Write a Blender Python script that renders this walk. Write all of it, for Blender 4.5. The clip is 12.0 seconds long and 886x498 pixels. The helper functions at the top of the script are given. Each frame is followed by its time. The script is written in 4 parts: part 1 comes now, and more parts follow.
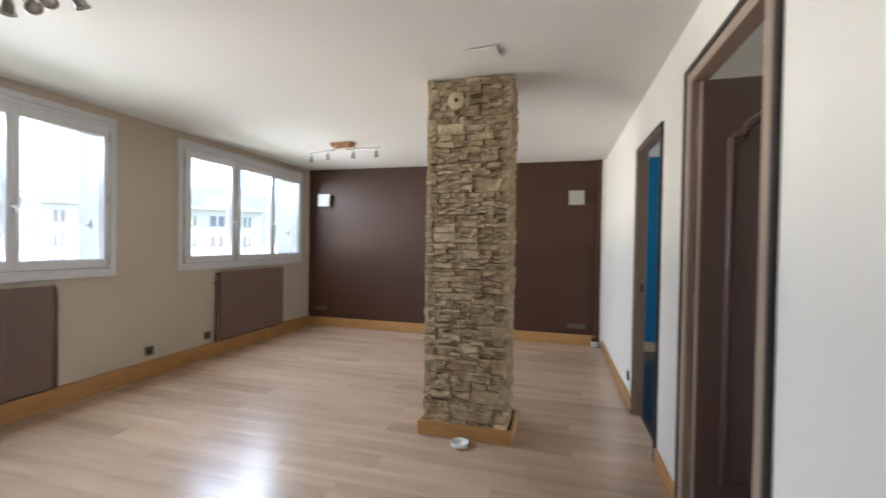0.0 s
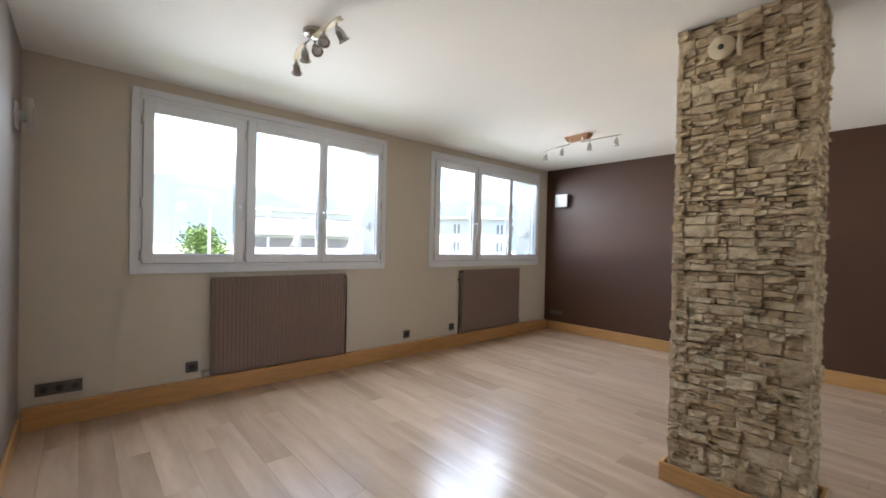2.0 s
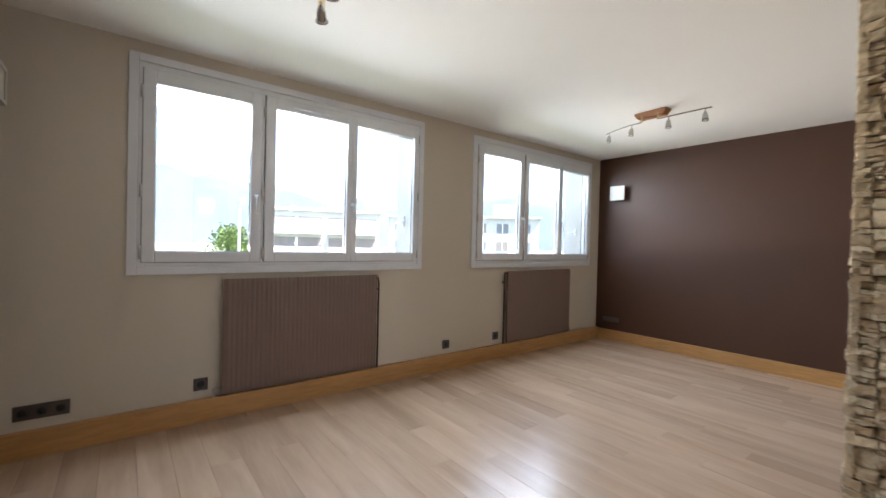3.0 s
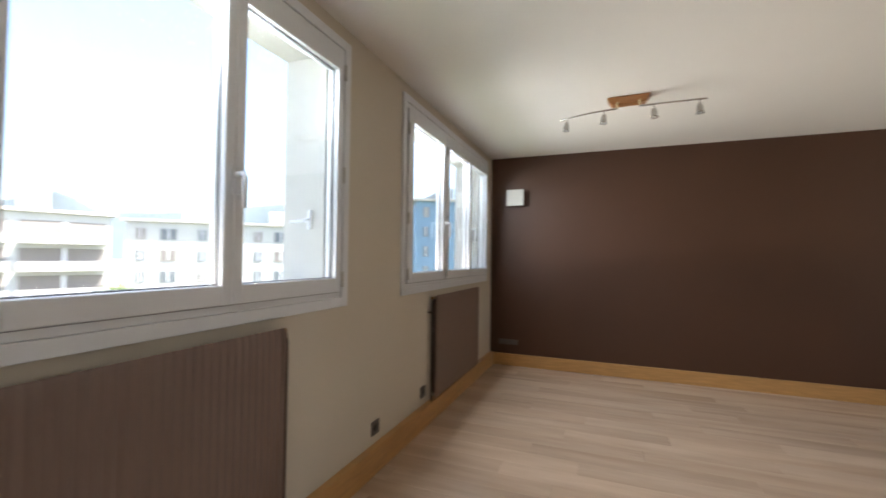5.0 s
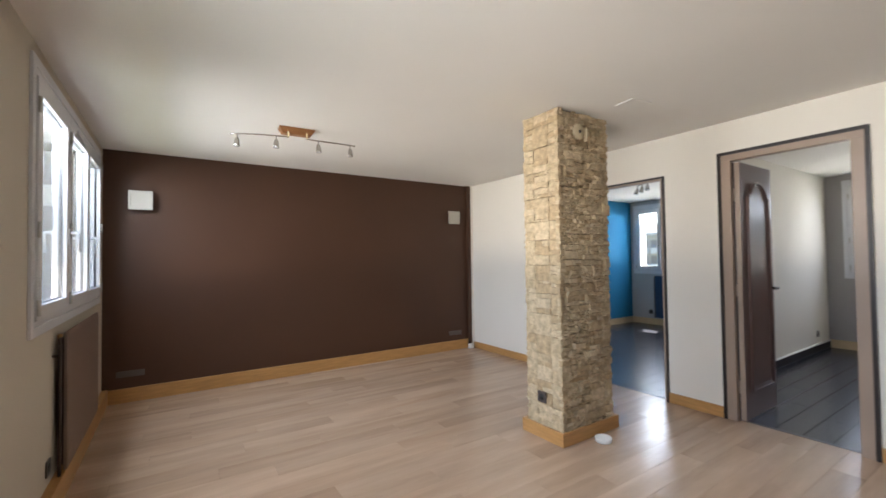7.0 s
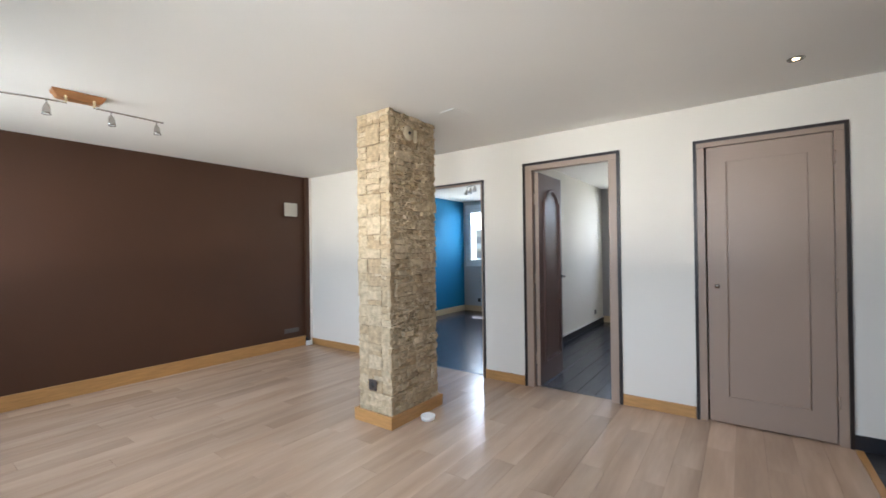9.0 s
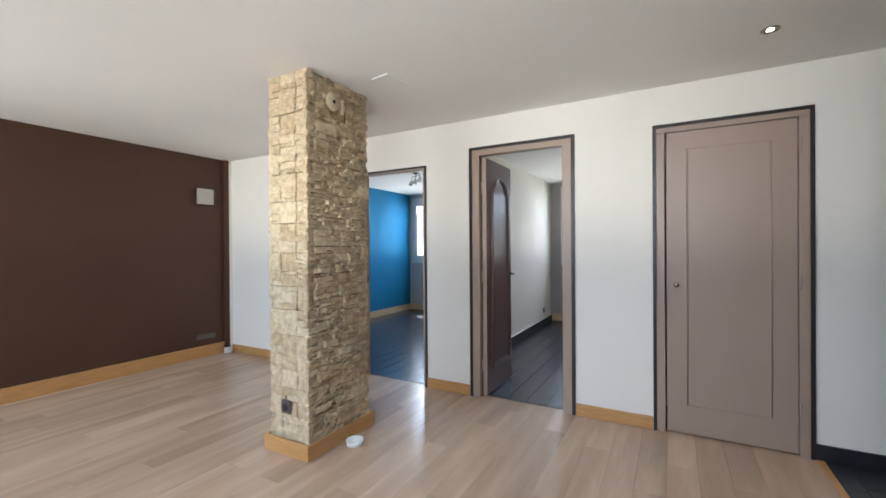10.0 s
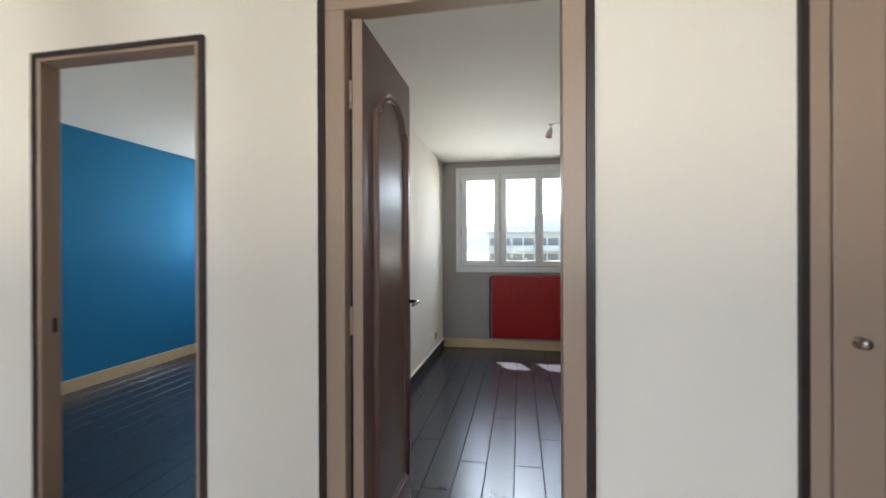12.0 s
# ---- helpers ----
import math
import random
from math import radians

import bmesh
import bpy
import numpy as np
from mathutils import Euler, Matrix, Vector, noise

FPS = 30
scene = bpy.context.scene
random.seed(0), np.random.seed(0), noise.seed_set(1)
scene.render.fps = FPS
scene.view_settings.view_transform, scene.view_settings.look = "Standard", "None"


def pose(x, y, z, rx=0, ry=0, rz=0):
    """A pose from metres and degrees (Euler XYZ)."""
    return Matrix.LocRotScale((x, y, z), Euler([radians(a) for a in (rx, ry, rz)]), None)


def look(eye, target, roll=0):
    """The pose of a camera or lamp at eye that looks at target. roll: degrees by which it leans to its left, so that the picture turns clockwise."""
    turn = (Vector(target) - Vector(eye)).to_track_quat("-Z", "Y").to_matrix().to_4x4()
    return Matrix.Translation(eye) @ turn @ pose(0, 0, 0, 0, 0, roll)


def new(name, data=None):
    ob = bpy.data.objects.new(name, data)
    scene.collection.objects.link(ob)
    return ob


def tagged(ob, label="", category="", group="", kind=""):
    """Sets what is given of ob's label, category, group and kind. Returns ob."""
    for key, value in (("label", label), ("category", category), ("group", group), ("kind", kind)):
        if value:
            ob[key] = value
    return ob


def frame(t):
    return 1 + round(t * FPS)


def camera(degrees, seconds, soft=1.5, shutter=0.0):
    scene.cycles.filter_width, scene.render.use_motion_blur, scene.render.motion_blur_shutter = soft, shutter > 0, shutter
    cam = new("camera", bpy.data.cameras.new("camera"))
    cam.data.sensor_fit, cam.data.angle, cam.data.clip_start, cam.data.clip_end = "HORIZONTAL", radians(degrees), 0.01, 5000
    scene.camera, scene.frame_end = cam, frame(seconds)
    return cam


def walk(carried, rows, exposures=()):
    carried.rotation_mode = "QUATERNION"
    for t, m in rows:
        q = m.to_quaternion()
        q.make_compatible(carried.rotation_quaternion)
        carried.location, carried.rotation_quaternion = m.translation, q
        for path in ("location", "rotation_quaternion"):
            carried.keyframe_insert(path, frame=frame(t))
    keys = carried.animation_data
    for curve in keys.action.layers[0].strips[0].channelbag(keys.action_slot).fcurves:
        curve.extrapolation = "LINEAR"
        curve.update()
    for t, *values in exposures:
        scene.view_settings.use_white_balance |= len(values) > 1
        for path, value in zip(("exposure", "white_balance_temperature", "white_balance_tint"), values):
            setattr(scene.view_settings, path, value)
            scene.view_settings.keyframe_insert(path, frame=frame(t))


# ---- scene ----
cam = camera(94.3, 12.0, soft=1.6, shutter=0.35)
PATH = [
    (0, (0.048, 0.365, 1.354), (-0.475, 2.296, 1.326), 0.9),
    (0.5, (0.049, 0.553, 1.35), (-0.917, 2.304, 1.329), 1.0),
    (1, (0.066, 0.61, 1.289), (-1.173, 2.179, 1.276), 1.1),
    (1.5, (0.085, 0.646, 1.291), (-1.314, 2.075, 1.276), 1.3),
    (2, (0.042, 0.666, 1.287), (-1.458, 1.988, 1.268), 1.3),
    (2.5, (-0.15, 0.76, 1.257), (-1.73, 1.986, 1.234), 1.4),
    (4.3, (-1.936, 1.232, 1.282), (-3.399, 2.595, 1.271), 1.5),
    (4.5, (-2.114, 1.232, 1.289), (-3.43, 2.738, 1.273), 1.65),
    (5, (-2.508, 1.317, 1.276), (-3.237, 3.179, 1.32), 0.7),
    (5.5, (-2.784, 1.407, 1.342), (-2.789, 3.406, 1.383), 0.4),
    (6, (-3.012, 1.417, 1.348), (-2.417, 3.326, 1.402), -0.2),
    (6.5, (-3.129, 1.262, 1.36), (-2.217, 3.041, 1.415), -0.6),
    (7, (-3.21, 1.084, 1.378), (-2.116, 2.758, 1.425), -0.8),
    (7.5, (-3.264, 0.947, 1.375), (-2.01, 2.505, 1.415), -0.9),
    (9.5, (-3.043, 0.941, 1.361), (-1.352, 2.009, 1.361), -0.6),
    (10, (-2.694, 1.124, 1.346), (-0.947, 2.098, 1.338), -0.4),
    (10.5, (-2.25, 1.408, 1.34), (-0.441, 2.26, 1.332), -0.3),
    (11, (-1.72, 1.651, 1.314), (0.149, 2.361, 1.301), -0.2),
    (11.5, (-1.199, 1.876, 1.322), (0.727, 2.413, 1.314), -0.2),
    (12, (-0.661, 2.033, 1.335), (1.305, 2.4, 1.332), -0.2),
]
EXPOSURES = [(0, 2.78, 5950, 12), (2.5, 2.72, 5950, 12), (4.5, 2.6, 6300, 12), (5.0, 2.5, 6350, 12), (5.5, 2.4, 6400, 13), (6.0, 2.42, 6550, 15), (7, 2.6, 6250, 14),
             (8, 2.75, 6200, 13), (9.5, 2.82, 5750, 11), (10.5, 2.84, 5750, 10), (11.0, 2.78, 5700, 9), (11.5, 2.76, 5950, 9), (12, 2.74, 6250, 11)]
walk(cam, [(t, look(eye, target, roll)) for t, eye, target, roll in PATH], EXPOSURES)

# ---- daylight: high sun in the east, bright hazy sky ----
SUN_WAY = Vector((-0.64, -0.32, -1.15)).normalized()
world = bpy.data.worlds.new("daylight")
scene.world = world
world.use_nodes = True
wn = world.node_tree
sky = wn.nodes.new("ShaderNodeTexSky")
sky.sky_type = "NISHITA"
sky.sun_disc = False
sky.sun_elevation = math.asin(-SUN_WAY.z)
sky.sun_rotation = math.atan2(-SUN_WAY.x, -SUN_WAY.y)
sky.air_density, sky.dust_density, sky.ozone_density = 1.0, 2.5, 1.0
wn.nodes["Background"].inputs["Strength"].default_value = 0.13
wn.links.new(sky.outputs["Color"], wn.nodes["Background"].inputs["Color"])
sun_data = bpy.data.lights.new("sun", "SUN")
sun_data.energy, sun_data.angle, sun_data.color = 5.0, radians(0.5), (1.0, 0.95, 0.88)
sun = new("sun", sun_data)
sun.matrix_world = look((0, 0, 30), Vector((0, 0, 30)) + SUN_WAY)


def skylight(x, out, y0, y1, z, tilt, watts, deep, spread, back, color):
    """Sky light in a window's opening: a strip at its outer edge that shines into the room."""
    d = bpy.data.lights.new("window_skylight", "AREA")
    d.shape, d.size, d.size_y, d.energy, d.spread = "RECTANGLE", y1 - y0, deep, watts, radians(spread)
    d.color = color
    eye = Vector((x + out * back, (y0 + y1) / 2, z))
    new("window_skylight", d).matrix_world = look(eye, eye + Vector((-out * math.cos(radians(tilt)), 0, math.sin(radians(tilt)))))


for x, out, y0, y1, watts in ((-3.80, -1, 1.0, 2.85, 9.4), (-3.80, -1, 3.88, 5.65, 9.4), (4.86, 1, 1.50, 2.81, 4.2), (4.86, 1, 4.73, 6.04, 7.6)):
    # light thrown up by the sunlit ground, and the blue sky's light falling in
    skylight(x, out, y0, y1, 1.150, 9 if out < 0 else 14, watts * 0.43, 0.05, 92, 0.40, (1.0, 0.93, 0.80))
    skylight(x, out, y0, y1, 2.225, -17, watts * (1.17 if out < 0 else 1.18), 0.26, 140, 0.22, (0.83, 0.92, 1.0))


# the lit halogen spot in the ceiling by the hall
halogen = bpy.data.lights.new("halogen", "SPOT")
halogen.energy, halogen.color, halogen.spot_size, halogen.spot_blend, halogen.shadow_soft_size = 4.0, (1.0, 0.82, 0.66), radians(62), 1.0, 0.02
new("halogen", halogen).matrix_world = look((0.09, 0.66, 2.485), (0.09, 0.661, 0.0))


# ---- materials ----
def mat(name, color, rough=0.5, metal=0.0, spread=0.05, scale=6.0, fine=120.0, bump=0.05, dist=0.002, spec=0.5, stretch=(1, 1, 1), rnd=0.0, island=0.0, coat=0.0, rough_var=0.08):
    """Principled surface with variation at two scales and a fine relief."""
    m = bpy.data.materials.new(name)
    m.use_nodes = True
    t = m.node_tree
    b = t.nodes["Principled BSDF"]
    co = t.nodes.new("ShaderNodeTexCoord")
    mp = t.nodes.new("ShaderNodeMapping")
    mp.inputs["Scale"].default_value = stretch
    t.links.new(co.outputs["Object"], mp.inputs["Vector"])
    vec = mp.outputs["Vector"]
    info = None
    if rnd:
        info = t.nodes.new("ShaderNodeObjectInfo")
        sc = t.nodes.new("ShaderNodeMath")
        sc.operation = "MULTIPLY"
        sc.inputs[1].default_value = 61.0
        t.links.new(info.outputs["Random"], sc.inputs[0])
        ad = t.nodes.new("ShaderNodeVectorMath")
        ad.operation = "ADD"
        t.links.new(vec, ad.inputs[0])
        t.links.new(sc.outputs[0], ad.inputs[1])
        vec = ad.outputs[0]
    big = t.nodes.new("ShaderNodeTexNoise")
    big.inputs["Scale"].default_value, big.inputs["Detail"].default_value = scale, 5.0
    small = t.nodes.new("ShaderNodeTexNoise")
    small.inputs["Scale"].default_value, small.inputs["Detail"].default_value = fine, 3.0
    t.links.new(vec, big.inputs["Vector"])
    t.links.new(vec, small.inputs["Vector"])
    mix = t.nodes.new("ShaderNodeMath")
    mix.operation = "MULTIPLY_ADD"
    t.links.new(small.outputs["Fac"], mix.inputs[0])
    mix.inputs[1].default_value = 0.4
    t.links.new(big.outputs["Fac"], mix.inputs[2])
    tone = mix.outputs[0]
    centre = 0.7
    for amount, source in ((rnd, info), (island, "geo")):
        if not amount:
            continue
        if source == "geo":
            source = t.nodes.new("ShaderNodeNewGeometry")
            out = source.outputs["Random Per Island"]
        else:
            out = source.outputs["Random"]
        a = t.nodes.new("ShaderNodeMath")
        a.operation = "MULTIPLY_ADD"
        t.links.new(out, a.inputs[0])
        a.inputs[1].default_value = amount
        t.links.new(tone, a.inputs[2])
        tone = a.outputs[0]
        centre += amount / 2
    mr = t.nodes.new("ShaderNodeMapRange")
    mr.inputs["From Min"].default_value, mr.inputs["From Max"].default_value = centre - 0.35, centre + 0.35
    mr.inputs["To Min"].default_value, mr.inputs["To Max"].default_value = 1 - spread * 2, 1 + spread * 2
    t.links.new(tone, mr.inputs["Value"])
    mul = t.nodes.new("ShaderNodeMix")
    mul.data_type, mul.blend_type = "RGBA", "MULTIPLY"
    mul.inputs["Factor"].default_value = 1.0
    mul.inputs["A"].default_value = (*color, 1)
    t.links.new(mr.outputs["Result"], mul.inputs["B"])
    t.links.new(mul.outputs["Result"], b.inputs["Base Color"])
    rr = t.nodes.new("ShaderNodeMapRange")
    rr.inputs["To Min"].default_value, rr.inputs["To Max"].default_value = max(0.02, rough - rough_var), min(1, rough + rough_var)
    t.links.new(big.outputs["Fac"], rr.inputs["Value"])
    t.links.new(rr.outputs["Result"], b.inputs["Roughness"])
    b.inputs["Metallic"].default_value = metal
    b.inputs["Specular IOR Level"].default_value = spec
    b.inputs["Coat Weight"].default_value = coat
    if bump:
        bp = t.nodes.new("ShaderNodeBump")
        bp.inputs["Strength"].default_value, bp.inputs["Distance"].default_value = bump, dist
        t.links.new(small.outputs["Fac"], bp.inputs["Height"])
        t.links.new(bp.outputs["Normal"], b.inputs["Normal"])
    return m


def wood_mat(name, light, dark, rough, spread, grain=(0.7, 5.5, 5.5), streak=0.4, spec=0.5):
    """Planks: grain along x, one tone a plank."""
    m = mat(name, light, rough, spread=spread, scale=1.6, fine=9, bump=0.06, dist=0.0006, stretch=grain, rnd=0.42, spec=spec, rough_var=0.03)
    t = m.node_tree
    mul = [n for n in t.nodes if n.bl_idname == "ShaderNodeMix"][0]
    add = [n for n in t.nodes if n.bl_idname == "ShaderNodeVectorMath"][0]
    wv = t.nodes.new("ShaderNodeTexNoise")
    wv.inputs["Scale"].default_value, wv.inputs["Detail"].default_value, wv.inputs["Distortion"].default_value = 0.9, 3.0, 0.4
    t.links.new(add.outputs[0], wv.inputs["Vector"])
    rp = t.nodes.new("ShaderNodeValToRGB")
    rp.color_ramp.elements[0].position, rp.color_ramp.elements[1].position = 0.30, 0.70
    rp.color_ramp.elements[0].color, rp.color_ramp.elements[1].color = (*dark, 1), (*light, 1)
    t.links.new(wv.outputs["Fac"], rp.inputs["Fac"])
    mm = t.nodes.new("ShaderNodeMix")
    mm.data_type = "RGBA"
    mm.inputs["Factor"].default_value = streak
    mm.inputs["A"].default_value = (*light, 1)
    t.links.new(rp.outputs["Color"], mm.inputs["B"])
    t.links.new(mm.outputs["Result"], mul.inputs["A"])
    return m


M = {}
M["cream"] = mat("cream_paint", (0.57, 0.51, 0.42), 0.85, spec=0.25, spread=0.025, scale=1.2, fine=260, bump=0.10, dist=0.001)
M["white_wall"] = mat("white_paint", (0.77, 0.72, 0.635), 0.85, spec=0.25, spread=0.02, scale=1.0, fine=260, bump=0.10, dist=0.001)
M["ceiling"] = mat("ceiling_paint", (0.82, 0.80, 0.76), 0.8, spread=0.02, scale=0.8, fine=200, bump=0.08, dist=0.001)
M["taupe_wall"] = mat("taupe_paint", (0.26, 0.215, 0.18), 0.55, spread=0.03, scale=1.2, fine=260, bump=0.08, dist=0.001)
M["brown_wall"] = mat("dark_brown_paint", (0.068, 0.029, 0.0145), 0.50, spec=0.42, spread=0.06, scale=1.1, fine=240, bump=0.14, dist=0.001, rough_var=0.04)
M["blue_wall"] = mat("blue_paint", (0.016, 0.165, 0.33), 0.85, spec=0.25, spread=0.03, scale=1.2, fine=260, bump=0.08, dist=0.001)
M["pale_grey_wall"] = mat("pale_grey_paint", (0.46, 0.47, 0.48), 0.85, spec=0.25, spread=0.02, scale=1.2, fine=260, bump=0.08, dist=0.001)
M["grey_wall"] = mat("grey_paint", (0.36, 0.34, 0.33), 0.85, spec=0.25, spread=0.02, scale=1.2, fine=260, bump=0.08, dist=0.001)
M["facade"] = mat("facade_render", (0.50, 0.49, 0.47), 0.9, spread=0.05, scale=0.8, fine=90, bump=0.2)
M["oak_trim"] = mat("honey_oak", (0.46, 0.245, 0.085), 0.38, spread=0.12, scale=3.0, fine=40, bump=0.05, stretch=(2, 2, 18))
M["pale_oak_trim"] = mat("pale_oak", (0.58, 0.44, 0.26), 0.4, spread=0.08, scale=3.0, fine=40, bump=0.05, stretch=(2, 2, 18))
M["floor"] = wood_mat("light_oak_laminate", (0.50, 0.36, 0.255), (0.35, 0.235, 0.155), 0.25, 0.08, streak=0.8, spec=0.62)
M["dark_floor"] = wood_mat("dark_grey_laminate", (0.029, 0.030, 0.039), (0.023, 0.024, 0.031), 0.26, 0.06, spec=0.55)
M["groove"] = mat("plank_joint", (0.31, 0.22, 0.15), 0.7, spread=0.1)
# paler than the dark planks: bevel glints put into the joint colour
M["dark_groove"] = mat("dark_plank_joint_glint", (0.05, 0.052, 0.058), 0.7, spread=0.1)
M["tile"] = mat("anthracite_tile", (0.022, 0.022, 0.026), 0.35, spread=0.15, scale=8, fine=90, bump=0.1, rnd=0.2)


def stone_mat(name, rnd=0.0, island=0.0):
    """Cast ledge stone: each stone between warm brown and pale grey-beige, pitted."""
    m = mat(name, (0.48, 0.37, 0.24), 0.9, spread=0.20, scale=24, fine=60, bump=1.0, dist=0.012, rnd=rnd, island=island, spec=0.3)
    t = m.node_tree
    mul = [n for n in t.nodes if n.bl_idname == "ShaderNodeMix"][0]
    pick = t.nodes.new("ShaderNodeObjectInfo" if rnd else "ShaderNodeNewGeometry").outputs["Random" if rnd else "Random Per Island"]
    ramp = t.nodes.new("ShaderNodeValToRGB")
    ramp.color_ramp.elements[0].color, ramp.color_ramp.elements[1].color = (0.46, 0.335, 0.195, 1), (0.54, 0.43, 0.28, 1)
    mid = ramp.color_ramp.elements.new(0.55)
    mid.color = (0.50, 0.39, 0.245, 1)
    t.links.new(pick, ramp.inputs["Fac"])
    t.links.new(ramp.outputs["Color"], mul.inputs["A"])
    return m


M["stone"] = stone_mat("ledge_stone", rnd=0.10)
M["stone_joined"] = stone_mat("ledge_stone_rest", island=0.10)
# brown mortar with the joints' shadow put into its colour
M["mortar"] = mat("shaded_stone_joint", (0.10, 0.072, 0.042), 0.95, spread=0.15, scale=20, fine=120, bump=0.4)
M["pvc"] = mat("white_pvc", (0.70, 0.71, 0.735), 0.32, spread=0.015, scale=3, fine=60, bump=0.01)
# pane gaskets, and the strips that imitate the shadow gap round a sash
M["gasket"] = mat("grey_gasket_and_gap_shade", (0.20, 0.20, 0.205), 0.6)
M["reveal"] = mat("white_reveal", (0.74, 0.74, 0.72), 0.8, spread=0.03, scale=3, fine=120, bump=0.15)
M["shutter"] = mat("pale_shutter_metal", (0.50, 0.49, 0.46), 0.45, spread=0.04)
M["radiator"] = mat("taupe_radiator_enamel", (0.19, 0.128, 0.100), 0.4, spread=0.03, scale=4, fine=80, bump=0.02)
# dark metal; on the convector it stands in for shade behind the panel
M["radiator_dark"] = mat("dark_and_shaded_radiator_metal", (0.06, 0.04, 0.03), 0.6, spread=0.05)
M["radiator_red"] = mat("red_radiator_enamel", (0.36, 0.008, 0.012), 0.35, spread=0.03)
M["radiator_blue"] = mat("navy_radiator_enamel", (0.012, 0.055, 0.14), 0.4, spread=0.03)
M["pipe"] = mat("painted_pipe", (0.40, 0.34, 0.28), 0.4)
M["brass"] = mat("aged_brass", (0.42, 0.28, 0.12), 0.35, metal=1.0)
M["frame"] = mat("taupe_frame_paint", (0.34, 0.252, 0.19), 0.40, spread=0.025, scale=3, fine=140, bump=0.03)
M["door"] = mat("taupe_door_paint", (0.335, 0.246, 0.188), 0.42, spread=0.025, scale=2, fine=140, bump=0.03)
M["door_dark"] = mat("mauve_brown_door_gloss", (0.15, 0.092, 0.077), 0.36, spread=0.04, scale=2, fine=140, bump=0.02)
# trim paint; also colours the shade strip in door 2's hinge gap
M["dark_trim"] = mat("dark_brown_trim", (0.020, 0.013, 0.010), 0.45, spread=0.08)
M["chrome"] = mat("brushed_steel", (0.46, 0.44, 0.41), 0.22, metal=1.0, spread=0.04)
M["socket"] = mat("dark_bronze_plastic", (0.065, 0.052, 0.045), 0.35)
M["socket_hole"] = mat("black_plastic", (0.012, 0.012, 0.012), 0.5)
M["white_plastic"] = mat("white_plastic", (0.80, 0.78, 0.74), 0.4, spread=0.02)
M["grey_plastic"] = mat("grey_plastic", (0.10, 0.085, 0.075), 0.35, spread=0.03)
M["sconce_glass"] = mat("frosted_sconce_glass", (0.46, 0.43, 0.37), 0.35, spread=0.02)
M["lamp_wood"] = mat("beech_lamp_base", (0.34, 0.15, 0.055), 0.4, spread=0.12, scale=4, fine=60, stretch=(2, 16, 16))
M["lamp_cream"] = mat("cream_glass_strip", (0.72, 0.60, 0.36), 0.3)
M["rose"] = mat("beige_rose_paint", (0.56, 0.46, 0.30), 0.6, spread=0.08, scale=20)
M["lens"] = mat("lamp_lens", (0.70, 0.70, 0.68), 0.12, spread=0.02)
M["red_lens"] = mat("red_lamp_glass", (0.62, 0.05, 0.05), 0.2)
M["black"] = mat("black_rubber", (0.02, 0.018, 0.018), 0.6)
M["threshold"] = mat("dark_threshold_metal", (0.05, 0.045, 0.04), 0.4, metal=0.6)
M["concrete"] = mat("pale_concrete", (0.44, 0.44, 0.43), 0.9, spread=0.06, scale=0.5, fine=20, bump=0.1)
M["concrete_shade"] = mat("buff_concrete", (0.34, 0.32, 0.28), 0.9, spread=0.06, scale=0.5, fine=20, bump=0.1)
M["blue_facade"] = mat("blue_grey_cladding", (0.16, 0.26, 0.36), 0.7, spread=0.05, scale=0.5)
M["far_glass"] = mat("dark_window_glass", (0.15, 0.165, 0.18), 0.15)
M["blind"] = mat("grey_blind", (0.20, 0.18, 0.165), 0.7)
M["roof"] = mat("gravel_roof", (0.36, 0.35, 0.33), 0.95, spread=0.08)
M["ground"] = mat("ground_cover", (0.20, 0.21, 0.14), 0.95, spread=0.25, scale=0.03, fine=0.6, bump=0.1)
M["asphalt"] = mat("asphalt", (0.06, 0.06, 0.06), 0.9, spread=0.1, scale=0.3, fine=10)
M["leaf"] = mat("green_leaf", (0.10, 0.15, 0.035), 0.6, spread=0.25, scale=1.0, island=0.5)
M["bark"] = mat("grey_bark", (0.12, 0.095, 0.07), 0.9, spread=0.2)
M["hill"] = mat("wooded_hill", (0.062, 0.080, 0.090), 1.0, spread=0.2, scale=0.004, fine=0.06, bump=0.3, dist=3.0)
M["snow_mast"] = mat("galvanised_post", (0.5, 0.5, 0.5), 0.5, metal=0.4)


def glass_mat():
    m = bpy.data.materials.new("window_glass")
    m.use_nodes = True
    t = m.node_tree
    t.nodes.remove(t.nodes["Principled BSDF"])
    tr, gl, mx, lw, pw, ml = (t.nodes.new(n) for n in ("ShaderNodeBsdfTransparent", "ShaderNodeBsdfGlossy", "ShaderNodeMixShader", "ShaderNodeLayerWeight", "ShaderNodeMath", "ShaderNodeMath"))
    tr.inputs["Color"].default_value = (0.975, 0.985, 0.98, 1)
    gl.inputs["Roughness"].default_value = 0.02
    lw.inputs["Blend"].default_value = 0.5
    pw.operation, ml.operation = "POWER", "MULTIPLY_ADD"
    pw.inputs[1].default_value, ml.inputs[1].default_value, ml.inputs[2].default_value = 4.0, 0.7, 0.035
    t.links.new(lw.outputs["Facing"], pw.inputs[0])
    t.links.new(pw.outputs[0], ml.inputs[0])
    t.links.new(ml.outputs[0], mx.inputs[0])
    t.links.new(tr.outputs[0], mx.inputs[1])
    t.links.new(gl.outputs[0], mx.inputs[2])
    t.links.new(mx.outputs[0], t.nodes["Material Output"].inputs["Surface"])
    return m


def glow_mat(name, color, strength):
    m = bpy.data.materials.new(name)
    m.use_nodes = True
    b = m.node_tree.nodes["Principled BSDF"]
    b.inputs["Emission Color"].default_value = (*color, 1)
    b.inputs["Emission Strength"].default_value = strength
    return m


M["glass"] = glass_mat()
